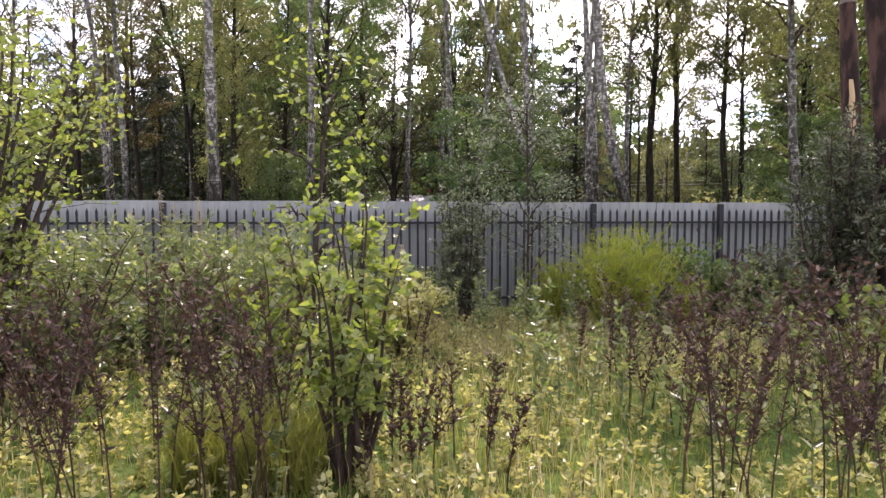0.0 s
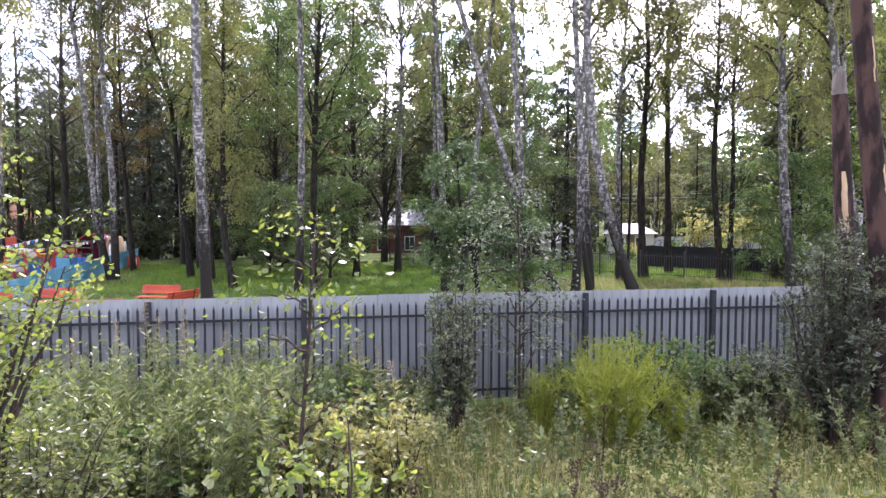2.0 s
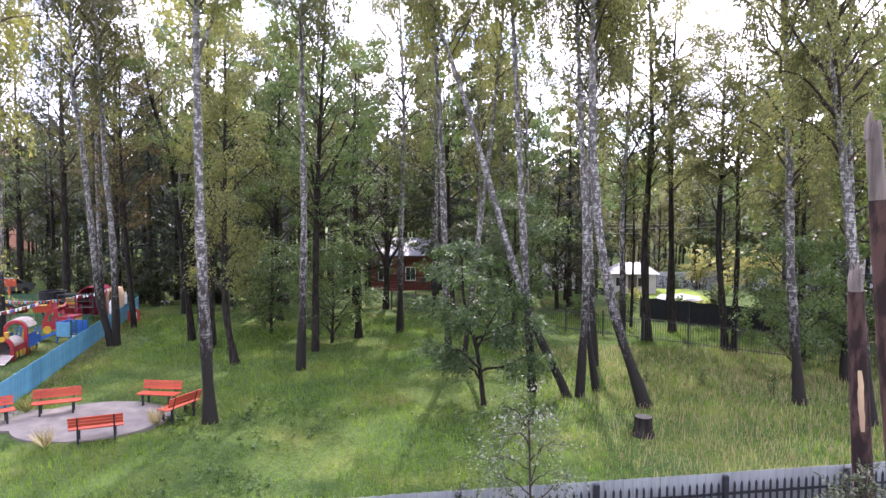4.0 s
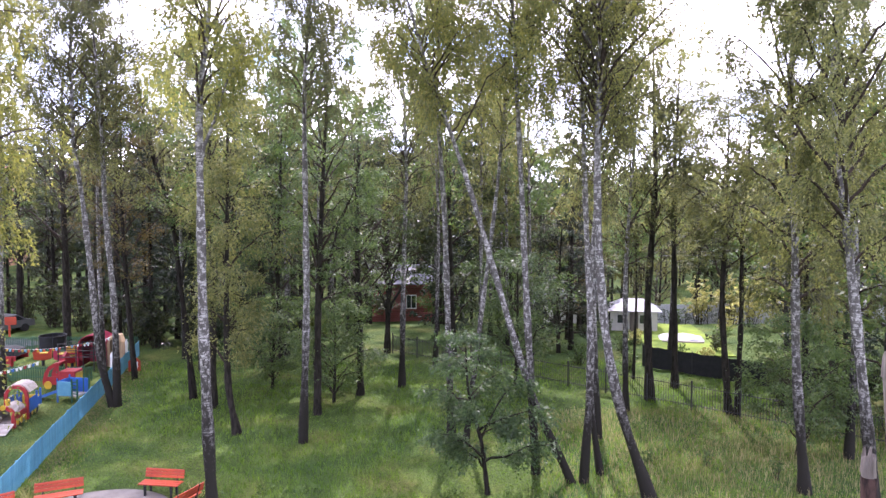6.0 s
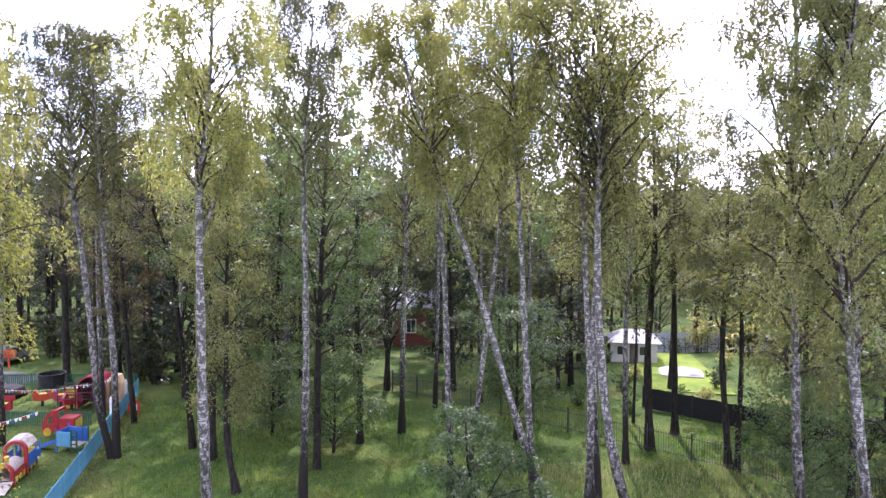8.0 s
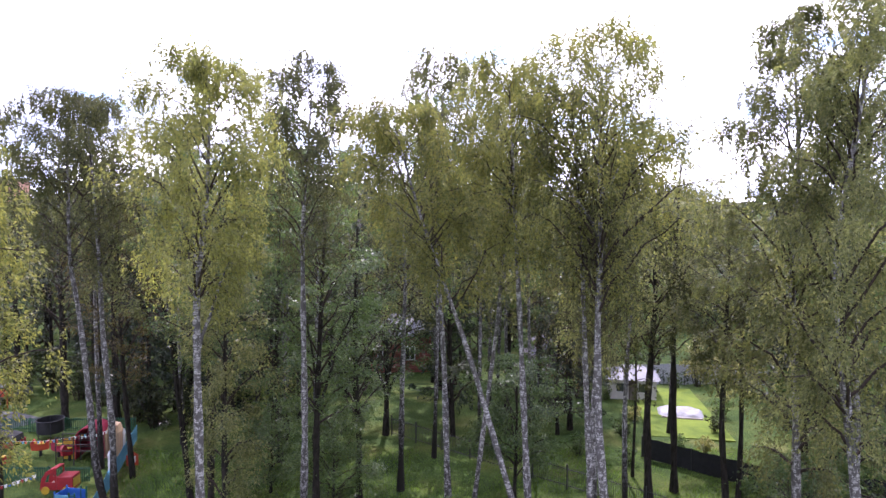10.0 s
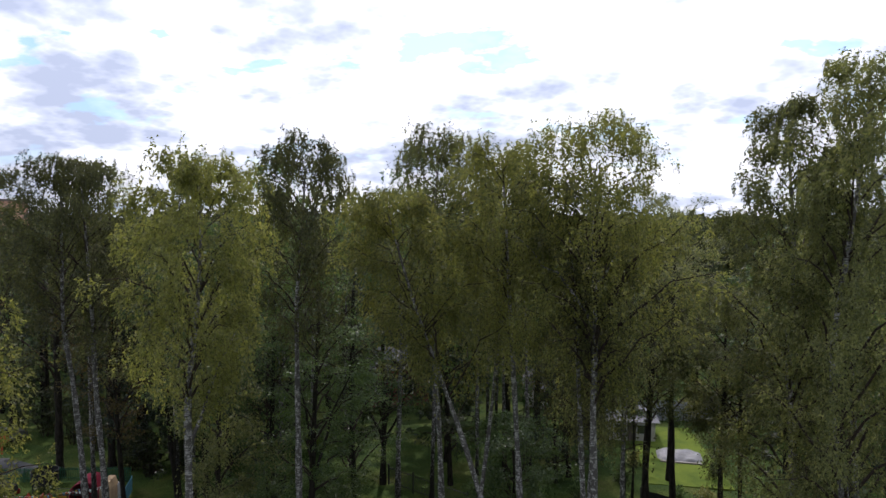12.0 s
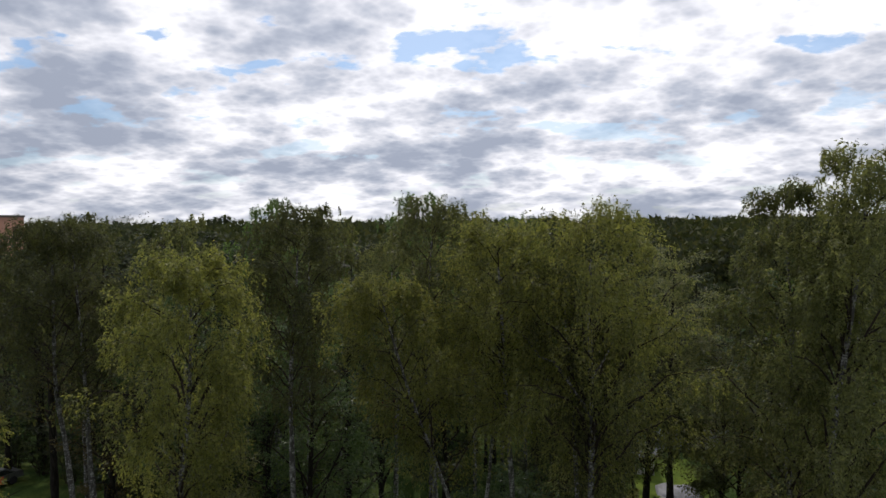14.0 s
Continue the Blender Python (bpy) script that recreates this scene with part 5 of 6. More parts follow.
def bench(x, y, turn, first=[]):
    """Orange-red slatted bench; its back is towards +y of its own frame."""
    if first:
        return copy_thing(first[0], pose(x, y, 0.05, 0, 0, turn))
    root = thing("park_bench", x, y, 0.05, turn, "orange-red slatted park bench on dark steel legs", "bench", "benches round the paved circle")
    for k in range(3):
        put("seat_slat", box(-0.72, -0.26 + k * 0.155, 0.40, 0.72, -0.26 + k * 0.155 + 0.14, 0.435, 0.008), ORANGE, root)
    for k in range(3):
        bm = box(-0.72, -0.015, -0.046, 0.72, 0.015, 0.046, 0.008)
        bmesh.ops.transform(bm, matrix=pose(0, 0.225 + k * 0.026, 0.555 + k * 0.1, -14), verts=bm.verts)
        put("back_slat", bm, ORANGE, root)
    for sx in (-0.48, 0.48):
        bm = box(sx - 0.03, -0.25, -0.1, sx + 0.03, -0.19, 0.40)
        put("leg", bm, STEEL, root)
        bm = box(sx - 0.03, 0.12, -0.1, sx + 0.03, 0.18, 0.40)
        put("leg", bm, STEEL, root)
        put("seat_bearer", box(sx - 0.025, -0.27, 0.36, sx + 0.025, 0.2, 0.40), STEEL, root)
        put("back_bearer", rod((sx, 0.18, 0.38), (sx, 0.305, 0.8), 0.022, 6), STEEL, root)
    first.append(root)
    return root


for x, y, turn in [(-10.1, 19.75, 203), (-9.75, 23.3, -8), (-8.5, 21.9, -112), (-12.75, 22.35, 24), (-14.2, 21.1, 40)]:
    bench(x, y, turn)

for i, (x, y) in enumerate([(-11.3, 19.2), (-9.0, 21.2), (-13.9, 22.6), (-8.4, 22.9)]):
    rng = np.random.default_rng(500 + i)
    root = thing("garden_tuft", x, y, 0, label="tuft of long arching leaves beside a bench", category="plant", group="tufts by the benches")
    b = Bag()
    n = 60
    az = rng.uniform(0, 6.28, n)
    at = rng.normal(0, 0.05, (n, 3)) * np.array([1, 1, 0]) + np.array([0, 0, 0.02])
    leaves(b, at, np.stack([np.cos(az) * 0.5, np.sin(az) * 0.5, np.ones(n)], 1), 0.6, 0.035, rng, jitter=0.25)
    tagged(put("leafage", b, LEAF_STRAW if i < 2 else LEAF_WEED, root), kind="stuff")

# stump with a pale sawn top
stump = thing("tree_stump", 6.2, 20.1, 0, label="dark sawn tree stump with a greyish top", category="stump")
b = Bag()
zs = np.array([-0.1, 0.0, 0.15, 0.4, 0.56])
tube(b, np.stack([0.02 * zs, 0 * zs, zs], 1), [0.42, 0.36, 0.29, 0.26, 0.27], 14)
put("bark", b, DARK_BARK, stump)
put("sawn_top", rod((0.01, 0, 0.5), (0.01, 0, 0.565), 0.255, 18), SAWN, stump, "weathered grey sawn face")

# ---- blue playground fence ----


def plank_fence(name, start, end, height, plank_w, gap, mat, label, group, bay=2.0, pointed=False, thick=0.022, rail_mat=None):
    """Bays of upright planks on two rails, from start to end."""
    s, e = Vector((*start, 0)), Vector((*end, 0))
    way = (e - s).normalized()
    turn = math.degrees(math.atan2(way.y, way.x))
    bays = max(1, round((e - s).length / bay))
    length = (e - s).length / bays
    n = max(1, int(length / (plank_w + gap)))
    step = length / n
    bm = box(0, -thick / 2, 0.05, step - gap, thick / 2, height, 0.004)
    if pointed:
        for v in bm.verts:
            if v.co.z > height * 0.9:
                v.co.z -= abs(v.co.x - (step - gap) / 2) * 1.2
    me = bpy.data.meshes.new("plank")
    bm.to_mesh(me)
    bm.free()
    me.materials.append(mat)
    rng = random.Random(len(label))
    for i in range(bays):
        o = s + way * length * i
        root = thing(name, o.x, o.y, float(ground_height(o.x, o.y)) if o.y > 56 else 0.0, turn, label, "fence", group)
        put("post", box(-0.035, 0.012, -0.1, 0.035, 0.085, height * 0.98), rail_mat or mat, root)
        for z in (height * 0.25, height * 0.8):
            put("rail", box(0.035, 0.015, z, length - 0.035, 0.055, z + 0.06), rail_mat or mat, root)
        for k in range(n):
            p = new("plank", me)
            p.parent = root
            p.matrix_basis = pose(k * step, 0, rng.uniform(-0.015, 0.015), 0, rng.uniform(-0.6, 0.6), 0)


plank_fence("blue_fence_bay", (-14.55, 21.9), (-20.75, 46.2), 1.05, 0.13, 0.012, BLUE, "light blue painted plank fence bay round the playground", "bays of the blue fence", 2.1)
plank_fence("blue_fence_bay", (-20.0, 22.9), (-14.65, 21.85), 1.05, 0.13, 0.012, BLUE, "light blue painted plank fence bay round the playground", "bays of the blue fence", 1.8)
plank_fence("green_fence_bay", (-30.0, 39.2), (-20.2, 39.0), 0.95, 0.07, 0.06, GREEN, "low dark green picket fence bay between play areas", "bays of the green fence", 2.4, True)
plank_fence("green_fence_bay", (-34.0, 47.6), (-21.5, 47.8), 1.1, 0.07, 0.06, GREEN, "low dark green picket fence bay between play areas", "bays of the green fence", 2.4, True)

# ---- playground ----


def arch(w, h, r_in, n=14):
    """An arched portal outline: a block w wide and h high, rounded above, with an arched opening."""
    outer = [(-w / 2, 0)] + [(-w / 2 * math.cos(a), h - w / 2 + w / 2 * math.sin(a)) for a in np.linspace(0, math.pi, n)] + [(w / 2, 0)]
    inner = [(r_in, 0)] + [(r_in * math.cos(a), h - w / 2 + r_in * math.sin(a)) for a in np.linspace(0, math.pi, n)] + [(-r_in, 0)]
    return outer + inner


def play_train(x, y, turn):
    root = thing("play_train", x, y, 0.06, turn, "red, blue and yellow wooden play locomotive with a plank ramp", "playground train")
    # front of the train towards -y
    root.scale = (0.78, 1.0, 0.82)
    put("front_arch", prism(arch(1.15, 1.25, 0.4), -1.75, -1.6), RED, root)
    put("boiler", prism(arch(1.0, 1.15, 0.42), -1.6, -0.35), PLANK, root, "grey plank boiler roof")
    put("cab_arch", prism(arch(1.3, 2.0, 0.48), -0.35, -0.2), RED, root)
    for sx in (-1, 1):
        put("cab_side", box(sx * 0.65 - 0.02, -0.2, 0.35, sx * 0.65 + 0.02, 0.75, 1.15), NAVY, root, "blue cab side")
        put("side_panel", box(sx * 0.55 - 0.02, -1.6, 0.3, sx * 0.55 + 0.02, -0.35, 0.75), RED, root)
        for k in range(6):
            outline = [(-0.12, 0.38), (-0.12, 0.14), (0, 0.02), (0.12, 0.14), (0.12, 0.38)]
            bm = prism(outline, -0.015, 0.015)
            bmesh.ops.transform(bm, matrix=pose(sx * 0.6, -1.45 + k * 0.42, 0.05, 0, 0, 90), verts=bm.verts)
            put("scallop", bm, YELLOW, root, "yellow scalloped trim")
        for yy in (-1.2, -0.1, 0.9):
            put("wheel", rod((sx * 0.5, yy, 0.2), (sx * 0.58, yy, 0.2), 0.22, 16), RUBBER, root)
    put("cab_roof", prism([(-0.72, 1.55), (-0.68, 1.62), (-0.5, 1.88), (-0.2, 2.02), (0.2, 2.02), (0.5, 1.88), (0.68, 1.62), (0.72, 1.55), (0.6, 1.55), (0.42, 1.78), (0, 1.93), (-0.42, 1.78), (-0.6, 1.55)], -0.2, 0.8), PLANK, root)
    put("chimney", rod((0, -1.25, 1.1), (0, -1.25, 1.5), 0.09, 12, 0.14), YELLOW, root)
    put("lamp", rod((0, -1.8, 1.2), (0, -1.74, 1.2), 0.15, 16), YELLOW, root, "round yellow lamp")
    put("floor", box(-0.55, -1.6, 0.26, 0.55, 1.45, 0.31), PLANK, root)
    for k in range(5):
        bm = box(-0.6, -0.09, -0.02, 0.6, 0.09, 0.02, 0.005)
        bmesh.ops.transform(bm, matrix=pose(0, -1.9 - k * 0.2, 0.27 - k * 0.055, 15), verts=bm.verts)
        put("ramp_plank", bm, PLANK, root)
    for sx in (-1, 1):
        for yy in (0.95, 1.45):
            put("wagon_post", box(sx * 0.55 - 0.04, yy - 0.04, 0.3, sx * 0.55 + 0.04, yy + 0.04, 1.3), NAVY, root)
        put("wagon_side", box(sx * 0.55 - 0.02, 0.95, 0.4, sx * 0.55 + 0.02, 1.45, 0.85), NAVY, root)
    put("wagon_end", box(-0.5, 1.42, 0.4, 0.5, 1.46, 0.9), YELLOW, root)
    return root


play_train(-20.1, 32.0, 12)


def play_car(x, y, turn):
    root = thing("play_car", x, y, 0.05, turn, "red wooden play car with a rounded cab and yellow wheels", "playground car")
    root.scale = (0.85, 0.85, 0.9)
    cab = [(-0.95, 0.25), (-0.95, 0.55), (-0.85, 0.95), (-0.6, 1.35), (-0.25, 1.55), (0.1, 1.6), (0.1, 0.25)]
    hole = [(-0.65, 0.75), (-0.5, 1.15), (-0.2, 1.35), (0.0, 1.38), (0.0, 0.75)]
    for yy in (-0.5, 0.46):
        bm = bmesh.new()
        pieces = [[cab[0], cab[1], hole[0], (0.0, 0.75), (0.1, 0.75), cab[6]], [cab[1], cab[2], hole[1], hole[0]], [cab[2], cab[3], hole[2], hole[1]], [cab[3], cab[4], hole[3], hole[2]], [cab[4], cab[5], hole[3]], [cab[5], (0.1, 0.75), (0.0, 0.75), hole[3]]]
        for pc in pieces:
            prism(pc, yy, yy + 0.04, bm)
        bmesh.ops.remove_doubles(bm, verts=bm.verts, dist=0.0005)
        put("cab_side", bm, RED, root)
    put("bonnet", box(0.1, -0.5, 0.25, 1.15, 0.5, 1.1, 0.04), RED, root)
    put("cab_roof", prism([(-0.62, 1.36), (-0.25, 1.57), (0.12, 1.63), (0.12, 1.58), (-0.24, 1.52), (-0.6, 1.31)], -0.46, 0.46), RED, root)
    put("seat", box(-0.6, -0.4, 0.4, 0.05, 0.4, 0.48), WHITE, root)
    put("front_panel", box(1.15, -0.4, 0.4, 1.18, 0.4, 0.95), YELLOW, root)
    for sx in (-0.6, 0.75):
        for sy in (-0.56, 0.51):
            put("wheel", rod((sx, sy, 0.24), (sx, sy + 0.05, 0.24), 0.25, 18), YELLOW, root, "yellow disc wheel")


play_car(-21.3, 37.7, 0)


def play_house(x, y, turn):
    root = thing("play_house", x, y, 0.05, turn, "low blue and green play box with a small slide", "playground house")
    put("side_wall", box(-0.55, -0.45, 0.3, -0.51, 0.45, 1.05), NAVY, root)
    put("side_wall", box(-0.55, -0.49, 0.3, 0.3, -0.45, 1.05), BLUE, root)
    put("back_wall", box(-0.51, 0.41, 0.3, 0.55, 0.45, 1.05), NAVY, root)
    put("deck", box(-0.55, -0.45, 0.26, 0.55, 0.45, 0.3), PLANK, root)
    for z in (0.4, 0.62, 0.84, 1.02):
        put("rung", box(0.3, -0.48, z, 0.62, -0.44, z + 0.05), GREEN, root)
    for sx in (-0.53, 0.3, 0.62):
        for sy in (-0.46, 0.43):
            put("post", box(sx - 0.03, sy - 0.03, -0.1, sx + 0.03, sy + 0.03, 1.2), GREEN if sx > 0 else NAVY, root)
    bm = box(-0.75, -0.2, -0.02, 0.75, 0.2, 0.02)
    for sy in (-0.2, 0.17):
        box(-0.75, sy, 0.02, 0.75, sy + 0.03, 0.12, bm=bm)
    bmesh.ops.transform(bm, matrix=pose(-1.2, -0.1, 0.24, 0, -20, 0), verts=bm.verts)
    put("slide", bm, NAVY, root, "short blue slide")


play_house(-19.3, 35.2, -10)


def play_pavilion(x, y, turn):
    root = thing("play_pavilion", x, y, 0, turn, "crimson arched play tent with a brown end", "play tent")
    root.scale = (1.15, 1.1, 1.0)
    shell = [(-0.75 * math.cos(a), 1.35 + 0.8 * math.sin(a)) for a in np.linspace(0, math.pi, 14)]
    put("canopy", prism([(-0.75, 0.1)] + shell + [(0.75, 0.1)] + [(0.7, 0.1)] + [(p * 0.93, 1.35 + (q - 1.35) * 0.93) for p, q in shell[::-1]] + [(-0.7, 0.1)], -0.8, 0.8), CRIMSON, root)
    put("back_panel", prism([(-0.7, 0.1)] + [(p * 0.9, q - 0.05) for p, q in shell] + [(0.7, 0.1)], 0.7, 0.75), CRIMSON, root)
    put("end_arch", prism([(0.75, 0.05), (0.75, 1.55), (0.9, 2.0), (1.2, 1.95), (1.32, 1.5), (1.32, 0.05), (1.2, 0.05), (1.2, 1.5), (1.1, 1.8), (0.95, 1.8), (0.88, 1.5), (0.88, 0.05)], -0.6, 0.6), BARE_WOOD, root, "brown wooden arch")
    put("side_board", box(-1.5, -0.5, 0.05, -0.8, -0.45, 1.4), YELLOW, root, "yellowish side board")


play_pavilion(-22.1, 43.2, 5)


def trampoline(x, y):
    root = thing("trampoline", x, y, 0, 0, "dark netted trampoline in the playground", "trampoline")
    put("mat", rod((0, 0, 0.5), (0, 0, 0.55), 0.8, 20), BLACK_MESH, root)
    ring = Bag()
    tube(ring, [(0.86 * math.cos(q), 0.86 * math.sin(q), 1.39) for q in np.linspace(0, 2 * np.pi, 25)], [0.03] * 25, 6)
    put("top_ring", ring, STEEL, root)
    net = Bag()
    a = np.linspace(0, 2 * np.pi, 25)
    v = [(0.84 * math.cos(q), 0.84 * math.sin(q), z) for z in (0.55, 1.36) for q in a]
    net.add(v, [(i, i + 1, 26 + i, 25 + i) for i in range(24)])
    put("net", net, BLACK_MESH, root)
    for k in range(6):
        q = k * math.pi / 3
        put("post", rod((0.85 * math.cos(q), 0.85 * math.sin(q), -0.05), (0.85 * math.cos(q), 0.85 * math.sin(q), 1.45), 0.025, 6), STEEL, root)


trampoline(-26.8, 46.4)


def sandbox(x, y):
    root = thing("covered_sandpit", x, y, 0, 0, "low dark blue covered sandpit with a red frame", "sandpit")
    root.scale = (0.7, 0.9, 0.9)
    put("cover", prism([(-1.9, 0.3), (-1.8, 0.75), (-1.0, 0.9), (1.0, 0.9), (1.8, 0.75), (1.9, 0.3)], -0.7, 0.7), BLACK_MESH, root, "dark tarpaulin cover")
    for sy in (-0.8, 0.72):
        put("side_board", box(-2.0, sy, 0.0, 2.0, sy + 0.08, 0.35), RED, root)


sandbox(-29.6, 45.2)


def spring_toy(x, y, turn, mat, label):
    root = thing("spring_rider", x, y, 0, turn, label, "spring rider", "small play figures")
    put("spring", rod((0, 0, 0), (0, 0, 0.4), 0.09, 10), STEEL, root)
    put("body", prism([(-0.5, 0.45), (-0.55, 0.9), (-0.35, 1.15), (-0.15, 0.8), (0.25, 0.8), (0.5, 1.05), (0.5, 0.45), (0.2, 0.38), (-0.2, 0.38)], -0.12, 0.12), mat, root)
    put("seat", box(-0.15, -0.18, 0.8, 0.25, 0.18, 0.86), YELLOW, root)


spring_toy(-25.6, 43.2, 20, ORANGE, "orange play figure on a spring")
spring_toy(-24.3, 43.0, -15, CRIMSON, "crimson play figure on a spring")
spring_toy(-23.3, 42.4, 60, RED, "red play figure on a spring")
spring_toy(-26.6, 40.9, 0, RED, "red play figure on a spring")
spring_toy(-24.6, 33.5, 15, RED, "red play figure on a spring")


def goal_frame(x, y):
    root = thing("climbing_frame", x, y, 0, 0, "dark steel climbing frame in the playground", "climbing frame")
    for sx in (-1.1, 0, 1.1):
        for sy in (-0.4, 0.4):
            put("post", rod((sx, sy, -0.1), (sx, sy, 1.75), 0.035, 8), BLACK_STEEL, root)
    for z in (0.9, 1.3, 1.72):
        for sy in (-0.4, 0.4):
            put("rail", rod((-1.1, sy, z), (1.1, sy, z), 0.025, 6), BLACK_STEEL, root)
    put("side_panel", box(-1.1, 0.43, 0.5, 0.0, 0.47, 1.0), RED, root)


goal_frame(-22.6, 42.0)


def bunting(p, q, sag, n, colours, label):
    """A string of small flags between two points."""
    p, q = Vector(p), Vector(q)
    root = thing("bunting", p.x, p.y, p.z, 0, label, "bunting", "strings of flags")
    at = lambda u: (q - p) * u + Vector((0, 0, -sag * 4 * u * (1 - u)))
    b = Bag()
    tube(b, [tuple(at(u)) for u in np.linspace(0, 1, 12)], [0.008] * 12, 4)
    put("cord", b, WHITE, root)
    for i in range(n):
        u = (i + 0.5) / n
        o = at(u)
        way = (q - p).normalized()
        bm = bmesh.new()
        vs = [bm.verts.new(o + way * dx + Vector((0, dy, dz))) for dy in (-0.004, 0.004) for dx, dz in ((-0.07, 0), (0.07, 0), (0.05, -0.16), (-0.05, -0.16))]
        bm.faces.new(vs[:4])
        bm.faces.new(vs[4:][::-1])
        for k in range(4):
            j = (k + 1) % 4
            bm.faces.new((vs[k], vs[j], vs[4 + j], vs[4 + k]))
        bmesh.ops.recalc_face_normals(bm, faces=bm.faces)
        put("flag", bm, colours[i % len(colours)], root)


bunting((-27.8, 42.6, 1.25), (-22.2, 42.4, 1.7), 0.25, 28, [RED, YELLOW, BLUE, ORANGE, GREEN], "string of small many-coloured flags")
bunting((-25.4, 33.4, 1.5), (-20.9, 35.0, 2.1), 0.2, 26, [WHITE, WHITE, RED, WHITE, NAVY], "string of white, red and blue flags")
bunting((-22.9, 42.2, 1.6), (-20.6, 41.9, 2.1), 0.12, 10, [WHITE, RED, WHITE], "short string of white and red flags")

# posts with carved white tops along the blue fence
for i, (x, y) in enumerate([(-19.9, 41.2), (-20.4, 43.6), (-19.4, 39.6)]):
    root = thing("carved_post", x, y, 0, 0, "white carved wooden post by the blue fence", "post", "carved posts")
    put("shaft", box(-0.07, -0.07, -0.1, 0.07, 0.07, 1.35, 0.01), WHITE, root)
    put("head", rod((0, 0, 1.35), (0, 0, 1.65), 0.12, 8, 0.04), WHITE, root)
root = thing("notice_board", -18.9, 41.4, 0, 15, "small orange and white painted board on the ground", "board")
put("panel", prism([(-0.35, 0.05), (-0.35, 0.7), (0.0, 1.0), (0.35, 0.7), (0.35, 0.05)], -0.02, 0.02), ORANGE, root)
put("white_field", box(-0.2, -0.03, 0.25, 0.2, -0.021, 0.65), WHITE, root)

# car park and road beyond the playground
flat_patch("road", [(-60, 54), (-33, 52.4), (-29.6, 50.6), (-30.6, 48.5), (-60, 47.0)], 0.06, ASPHALT, "grey asphalt road past the playground", "road")
root = thing("road_sign", -34.3, 53.4, 0, 10, "orange board on a post by the road", "sign")
put("post", box(-0.06, -0.05, -0.1, 0.06, 0.05, 1.6), ORANGE, root)
put("panel", box(-0.55, -0.06, 0.95, 0.55, -0.02, 1.6, 0.02), ORANGE, root)


def parked_car(x, y, turn, mat, label):
    root = thing("parked_car", x, y, float(ground_height(x, y)) + 0.01, turn, label, "car", "parked cars")
    put("body", prism([(-2.1, 0.35), (-2.15, 0.75), (-1.95, 0.9), (-1.2, 0.95), (-0.65, 1.4), (0.75, 1.45), (1.5, 1.0), (2.1, 0.9), (2.15, 0.4)], -0.85, 0.85), mat, root)
    for sy in (-0.862, 0.852):
        put("side_window", prism([(-1.0, 0.97), (-0.58, 1.33), (0.7, 1.37), (1.25, 1.0)], sy, sy + 0.01), GLASS, root)
    put("windscreen", prism([(-1.24, 0.97), (-0.69, 1.39), (-0.66, 1.37), (-1.2, 0.95)], -0.7, 0.7), GLASS, root)
    for sx in (-1.35, 1.3):
        for sy in (-0.87, 0.67):
            put("wheel", rod((sx, sy, 0.32), (sx, sy + 0.2, 0.32), 0.32, 18), RUBBER, root)


parked_car(-36.0, 55.2, 62, SILVER_CAR, "grey car parked under the trees")
parked_car(-38.8, 55.8, 66, GLASS, "dark car parked under the trees")

# ---- black steel picket fence at the far side of the clearing ----


def steel_fence():
    s, e = Vector((-3.2, 46.9, 0)), Vector((21.5, 25.6, 0))
    way = (e - s).normalized()
    turn = math.degrees(math.atan2(way.y, way.x))
    n = 14
    bay = (e - s).length / n
    me = bpy.data.meshes.new("picket")
    bm = box(-0.009, -0.009, 0.1, 0.009, 0.009, 1.32)
    bm.to_mesh(me)
    bm.free()
    me.materials.append(BLACK_STEEL)
    for i in range(n):
        o = s + way * bay * i
        root = thing("steel_fence_bay", o.x, o.y, 0, turn, "black steel picket fence bay at the edge of the grass", "fence", "bays of the steel fence")
        put("post", box(-0.035, -0.035, -0.1, 0.035, 0.035, 1.45), BLACK_STEEL, root)
        for z in (0.2, 1.15):
            put("rail", box(0.035, -0.015, z, bay - 0.035, 0.015, z + 0.035), BLACK_STEEL, root)
        for k in range(1, 18):
            p = new("picket", me)
            p.parent = root
            p.matrix_basis = pose(k * bay / 18, -0.026, 0)


steel_fence()


def cloth_fence():
    pts = [(13.2, 42.6), (15.5, 40.3), (18.6, 37.4), (21.5, 36.0), (24.7, 35.6), (28.5, 35.2)]
    for i, (p, q) in enumerate(zip(pts[:-1], pts[1:])):
        d = Vector((*q, 0)) - Vector((*p, 0))
        root = thing("cloth_fence_bay", p[0], p[1], 0, math.degrees(math.atan2(d.y, d.x)), "black shade-cloth fence bay along a garden", "fence", "bays of the cloth fence")
        put("post", rod((0, 0.03, -0.1), (0, 0.03, 1.45), 0.035, 8), BLACK_STEEL, root)
        L = d.length
        b = Bag()
        xs = np.linspace(0.0, L, 16)
        wave = 0.03 * np.sin(xs * 5 + i)
        v = [(x, w, z) for z in (0.02, 0.7, 1.38) for x, w in zip(xs, wave)]
        v = [(x, y + 0.02 * math.sin(4 * x + z), z - (0.05 * math.sin(math.pi * (x / L * 3 % 1)) if z > 1 else 0)) for x, y, z in v]
        v += [(x, y + 0.006, z) for x, y, z in v]
        f = [(r * 16 + c, r * 16 + c + 1, (r + 1) * 16 + c + 1, (r + 1) * 16 + c) for r in range(2) for c in range(15)]
        f += [(48 + a, 48 + d_, 48 + c, 48 + b_) for a, b_, c, d_ in f]
        b.add(v, f)
        put("cloth", b, BLACK_MESH, root)


cloth_fence()

